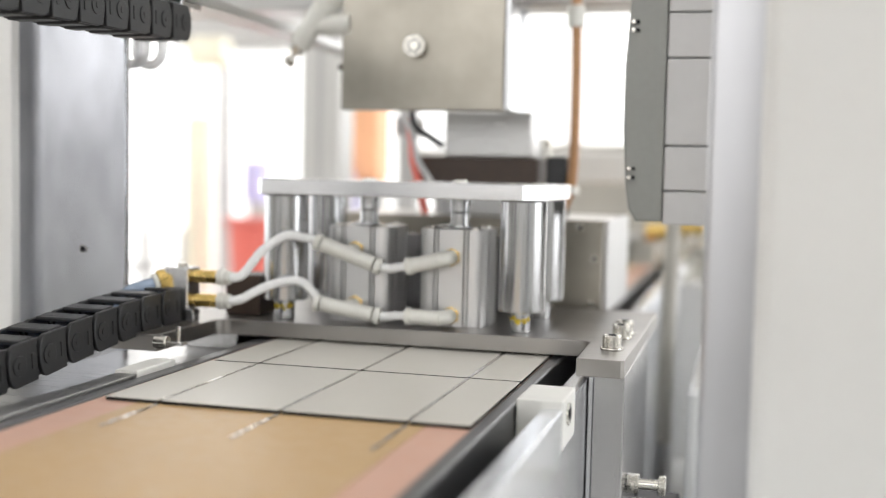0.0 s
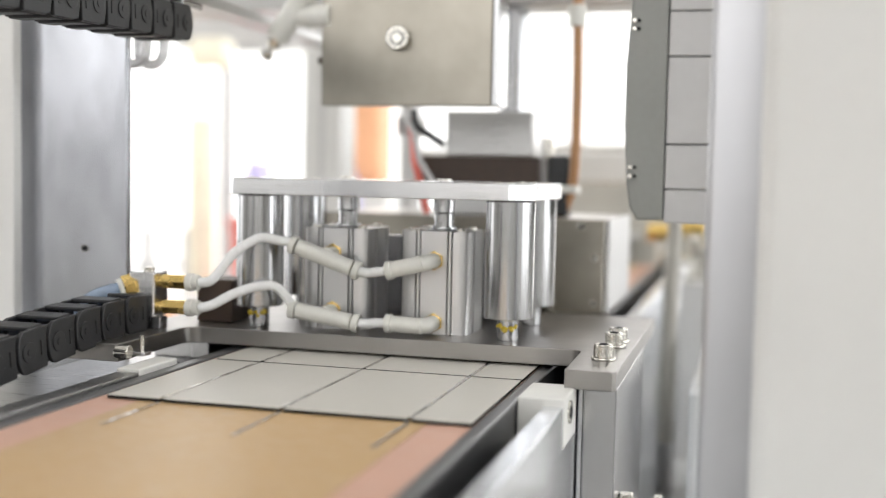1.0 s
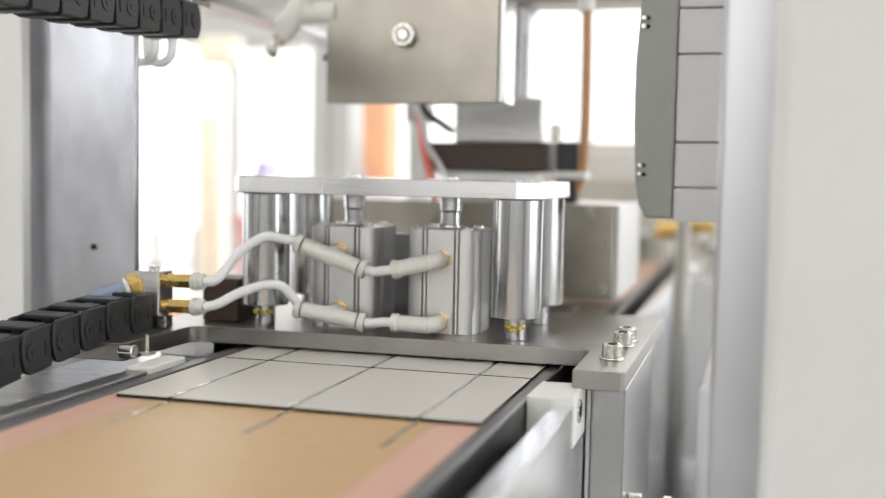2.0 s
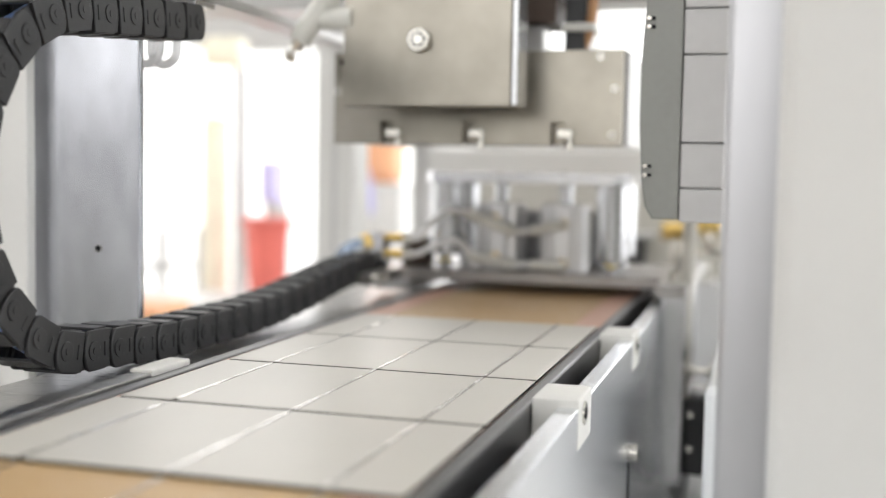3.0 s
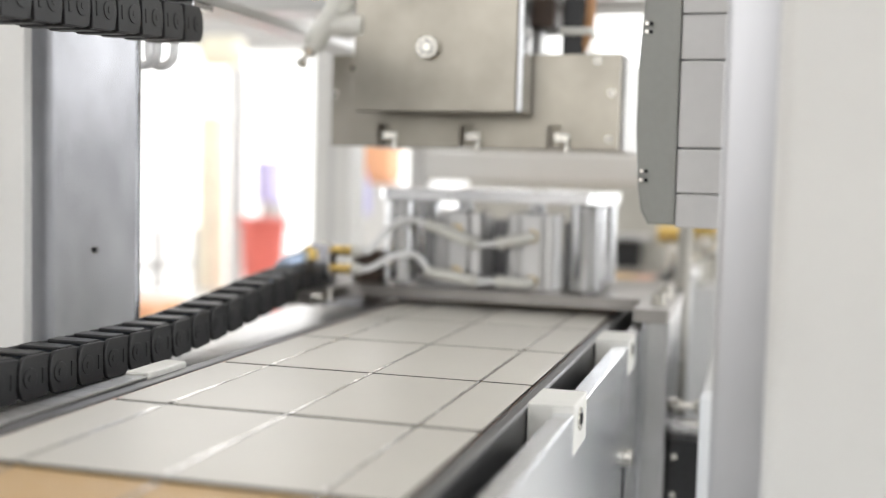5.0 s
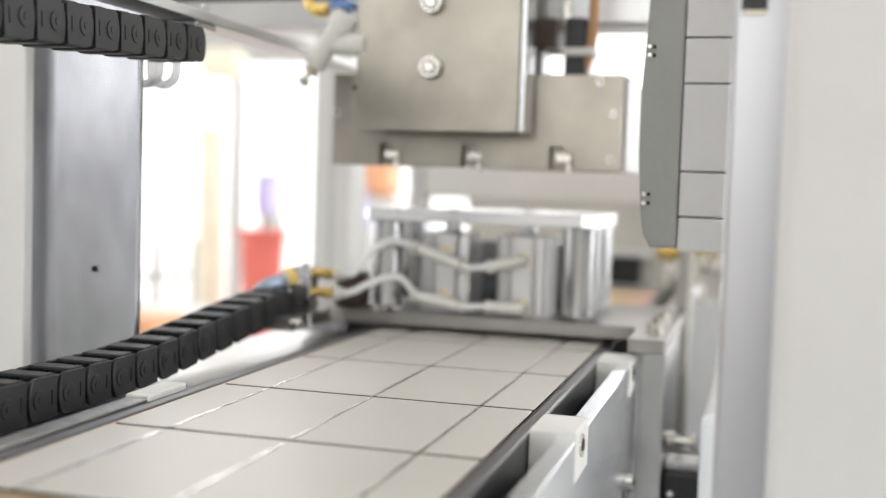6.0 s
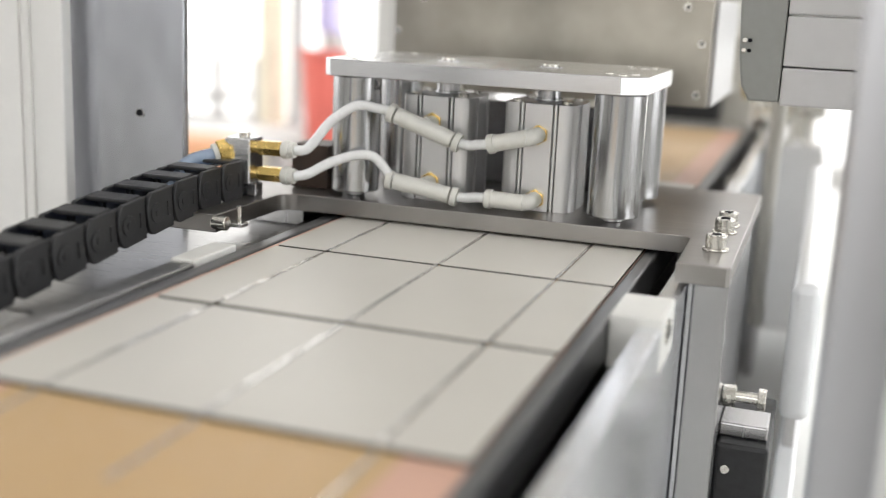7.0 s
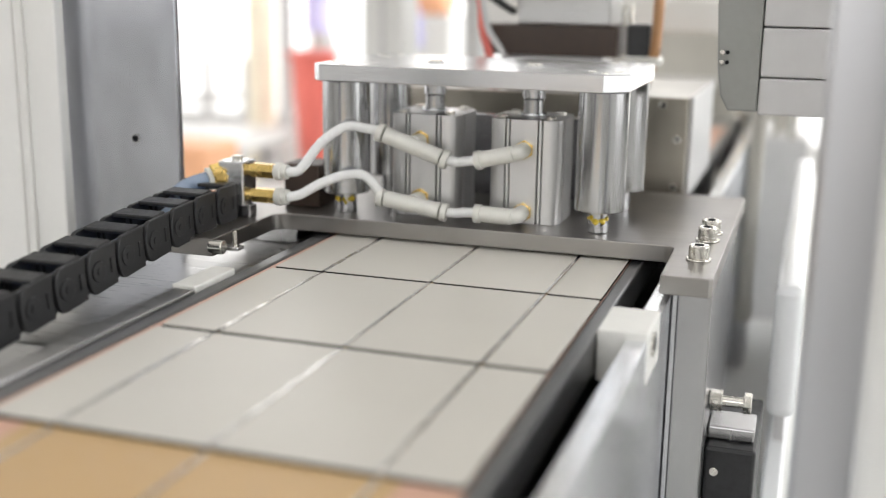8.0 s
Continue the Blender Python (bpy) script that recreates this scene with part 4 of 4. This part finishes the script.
    for x in (-1.60, -1.30):
        part("hanger_rod", rodded((x, 3.0, 1.87), 0.008, 2.26, "z", 12), ZINC, vd)
    rk = thing("storage_rack", (-1.37, 2.25, -0.95), "grey metal storage rack in the hall", "rack")
    for x in (-1.43, -1.31):
        for yy in (2.15, 2.35):
            part("upright", boxed(x - 0.010, x + 0.010, yy - 0.010, yy + 0.010, -0.95, -0.05, 0.002), PALE_METAL, rk)
    for z in (-0.75, -0.45, -0.16):
        part("shelf", boxed(-1.4198, -1.3202, 2.1602, 2.3398, z, z + 0.015, 0.002), PALE_METAL, rk)

    # beside the line on the drive side
    d = thing("white_cable_duct", (0.185, 0.4, -0.25), "glossy white cable duct along the line", "cable duct")
    part("duct_cover", boxed(0.1795, 0.1985, 0.300, 0.90, -0.122, -0.030, 0.006, 3), WHITE_GLOSS, d)
    part("duct_rail", boxed(0.1800, 0.1950, -0.05, 0.95, -0.250, -0.178, 0.003), WHITE_GLOSS, d)
    part("duct_foot", boxed(0.1840, 0.1920, 0.40, 0.88, -0.178, -0.1222), PALE_METAL, d)
    c = thing("drop_cable", (0.148, 0.55, -0.12), "grey-beige cable end dropping beside the line", "cable")
    part("cable_drop", hosed([(0.152, 0.56, 0.2675), (0.151, 0.56, 0.12), (0.149, 0.56, 0.02), (0.148, 0.56, -0.06), (0.148, 0.56, -0.115)], 0.0065, 12), BEIGE, c)
    part("cable_cap", rodded((0.148, 0.56, -0.120), 0.0075, 0.022, "z", 20, 0.002), BEIGE, c)
    v = thing("valve_group", (0.14, 1.0, -0.25), "brass and steel valve group on a stand", "valve group")
    part("stand", boxed(0.085, 0.19, 0.98, 1.06, -0.25, -0.02, 0.004), PALE_METAL, v)
    for i, (x, z) in enumerate(((0.105, 0.045), (0.125, 0.01), (0.145, 0.055), (0.170, 0.025))):
        part("valve_body", rodded((x, 1.0, z), 0.012, 0.035, "x", 20, 0.002), BRASS if i % 2 == 0 else ZINC, v)
        part("valve_stem", rodded((x, 1.0, (z - 0.0196) / 2), 0.006, z + 0.0196, "z", 14), ZINC, v)
    n = thing("storage_box", (0.278, 1.155, -0.25), "pale green storage box beside the line", "storage box")
    part("box_body", boxed(0.245, 0.31, 1.12, 1.19, -0.25, -0.09, 0.006), mat("pale_green", (0.55, 0.62, 0.42), 0.5, 0), n)


rear_things()

# ---- what moves ----
OFFSETS = [(0, 0.0120), (0.5, -0.0140), (1.0, -0.0345), (1.2, -0.0375), (1.6, -0.0390), (2.5, -0.0390), (2.6, -0.020), (2.7, 0.025), (2.8, 0.140), (2.9, 0.285), (3.0, 0.385), (3.1, 0.428), (3.3, 0.430),
           (4.6, 0.430), (4.7, 0.405), (4.8, 0.355), (4.9, 0.300), (5.0, 0.250), (5.1, 0.220), (5.3, 0.207), (6.1, 0.2055), (6.2, 0.182), (6.3, 0.130), (6.4, 0.065), (6.5, 0.0150), (6.6, 0.012), (8.0, 0.0085)]


def glide(rows, t):
    """Value at t on a smooth line through rows of (t, value)."""
    if t <= rows[0][0]:
        return rows[0][1]
    for i in range(len(rows) - 1):
        (a, va), (b, vb) = rows[i], rows[i + 1]
        if t <= b:
            def slope(k):
                if k <= 0 or k >= len(rows) - 1:
                    return 0.0
                s0 = (rows[k][1] - rows[k - 1][1]) / (rows[k][0] - rows[k - 1][0])
                s1 = (rows[k + 1][1] - rows[k][1]) / (rows[k + 1][0] - rows[k][0])
                return 0.0 if s0 * s1 <= 0 else 2 * s0 * s1 / (s0 + s1)
            h = b - a
            u = (t - a) / h
            return ((2 * u ** 3 - 3 * u * u + 1) * va + (u ** 3 - 2 * u * u + u) * h * slope(i)
                    + (-2 * u ** 3 + 3 * u * u) * vb + (u ** 3 - u * u) * h * slope(i + 1))
    return rows[-1][1]


def motions():
    times = [k / 10 for k in range(81)]
    walk(CARRIAGE, [(t, pose(0, 0.25 + glide(OFFSETS, t), 0.0015 + 0.0186 * max(0, glide(OFFSETS, t) - 0.014))) for t in times])
    walk(LIFT_PLATE, [(t, pose(0, 0, z)) for t, z in ((0, 0.0024), (3.15, 0.0024), (3.25, -0.001), (3.4, -0.0082), (7.2, -0.0082), (7.3, 0), (7.4, 0.0024), (8, 0.0024))])
    for i, o in enumerate(LINKS):
        walk(o, [(t, chain_pose((i + 0.5) * LINK, 0.180 + glide(OFFSETS, t))) for t in times])
    walk(HEAD, [(t, pose(0, 0.48, 0.139 + z)) for t, z in ((0, -0.1350), (1.7, -0.1350), (2.0, -0.125), (2.2, -0.080), (2.3, -0.054), (2.4, -0.036), (2.5, -0.0205), (2.7, 0), (3, 0), (6.7, 0), (6.8, -0.008), (6.9, -0.035),
                                                          (7.0, -0.071), (7.1, -0.102), (7.2, -0.125), (7.35, -0.1365), (7.5, -0.1365), (8, -0.1365))])
    walk(TOOL, [(t, pose(-0.04, 0.38 + y, 0.166)) for t, y in ((0, -0.001), (0.5, -0.026), (1.0, -0.0490), (1.3, -0.0555), (2.5, -0.0555), (2.75, -0.045), (3.0, -0.0295), (3.25, -0.010), (3.5, 0), (8, 0))])
    walk(FILM_SHEET, [(t, pose(0, y, -0.004)) for t, y in ((0, 0), (2.2, 0), (2.3, -0.004), (2.4, -0.018), (2.5, -0.041), (2.6, -0.070), (2.7, -0.098), (2.8, -0.1165), (2.9, -0.121), (3.2, -0.121), (8, -0.121))])
    # the gripper swings in with a row of plates, lays it down and withdraws
    arm = ((0, 0.42, 0.022), (3.2, 0.42, 0.022), (3.3, 0.31, 0.022), (3.4, 0.150, 0.022), (3.5, 0.036, 0.022), (3.6, 0.0, 0.022), (3.7, 0.0, 0.0165), (3.8, 0.0, 0.008), (3.9, 0.0, 0.001), (4.0, 0.0, 0.0),
           (4.05, 0.0, 0.0), (4.1, 0.0, 0.003), (4.2, 0.0, 0.013), (4.3, 0.012, 0.021), (4.4, 0.074, 0.022), (4.5, 0.216, 0.022), (4.6, 0.42, 0.022), (8, 0.42, 0.022))
    walk(GRIPPER, [(t, pose(x, 0.42, 0.026 + z)) for t, x, z in arm])
    walk(NEW_ROW, [(t, pose(x, 0, z)) for t, x, z in arm if t <= 4.0] + [(8, pose(0, 0, 0))])


motions()
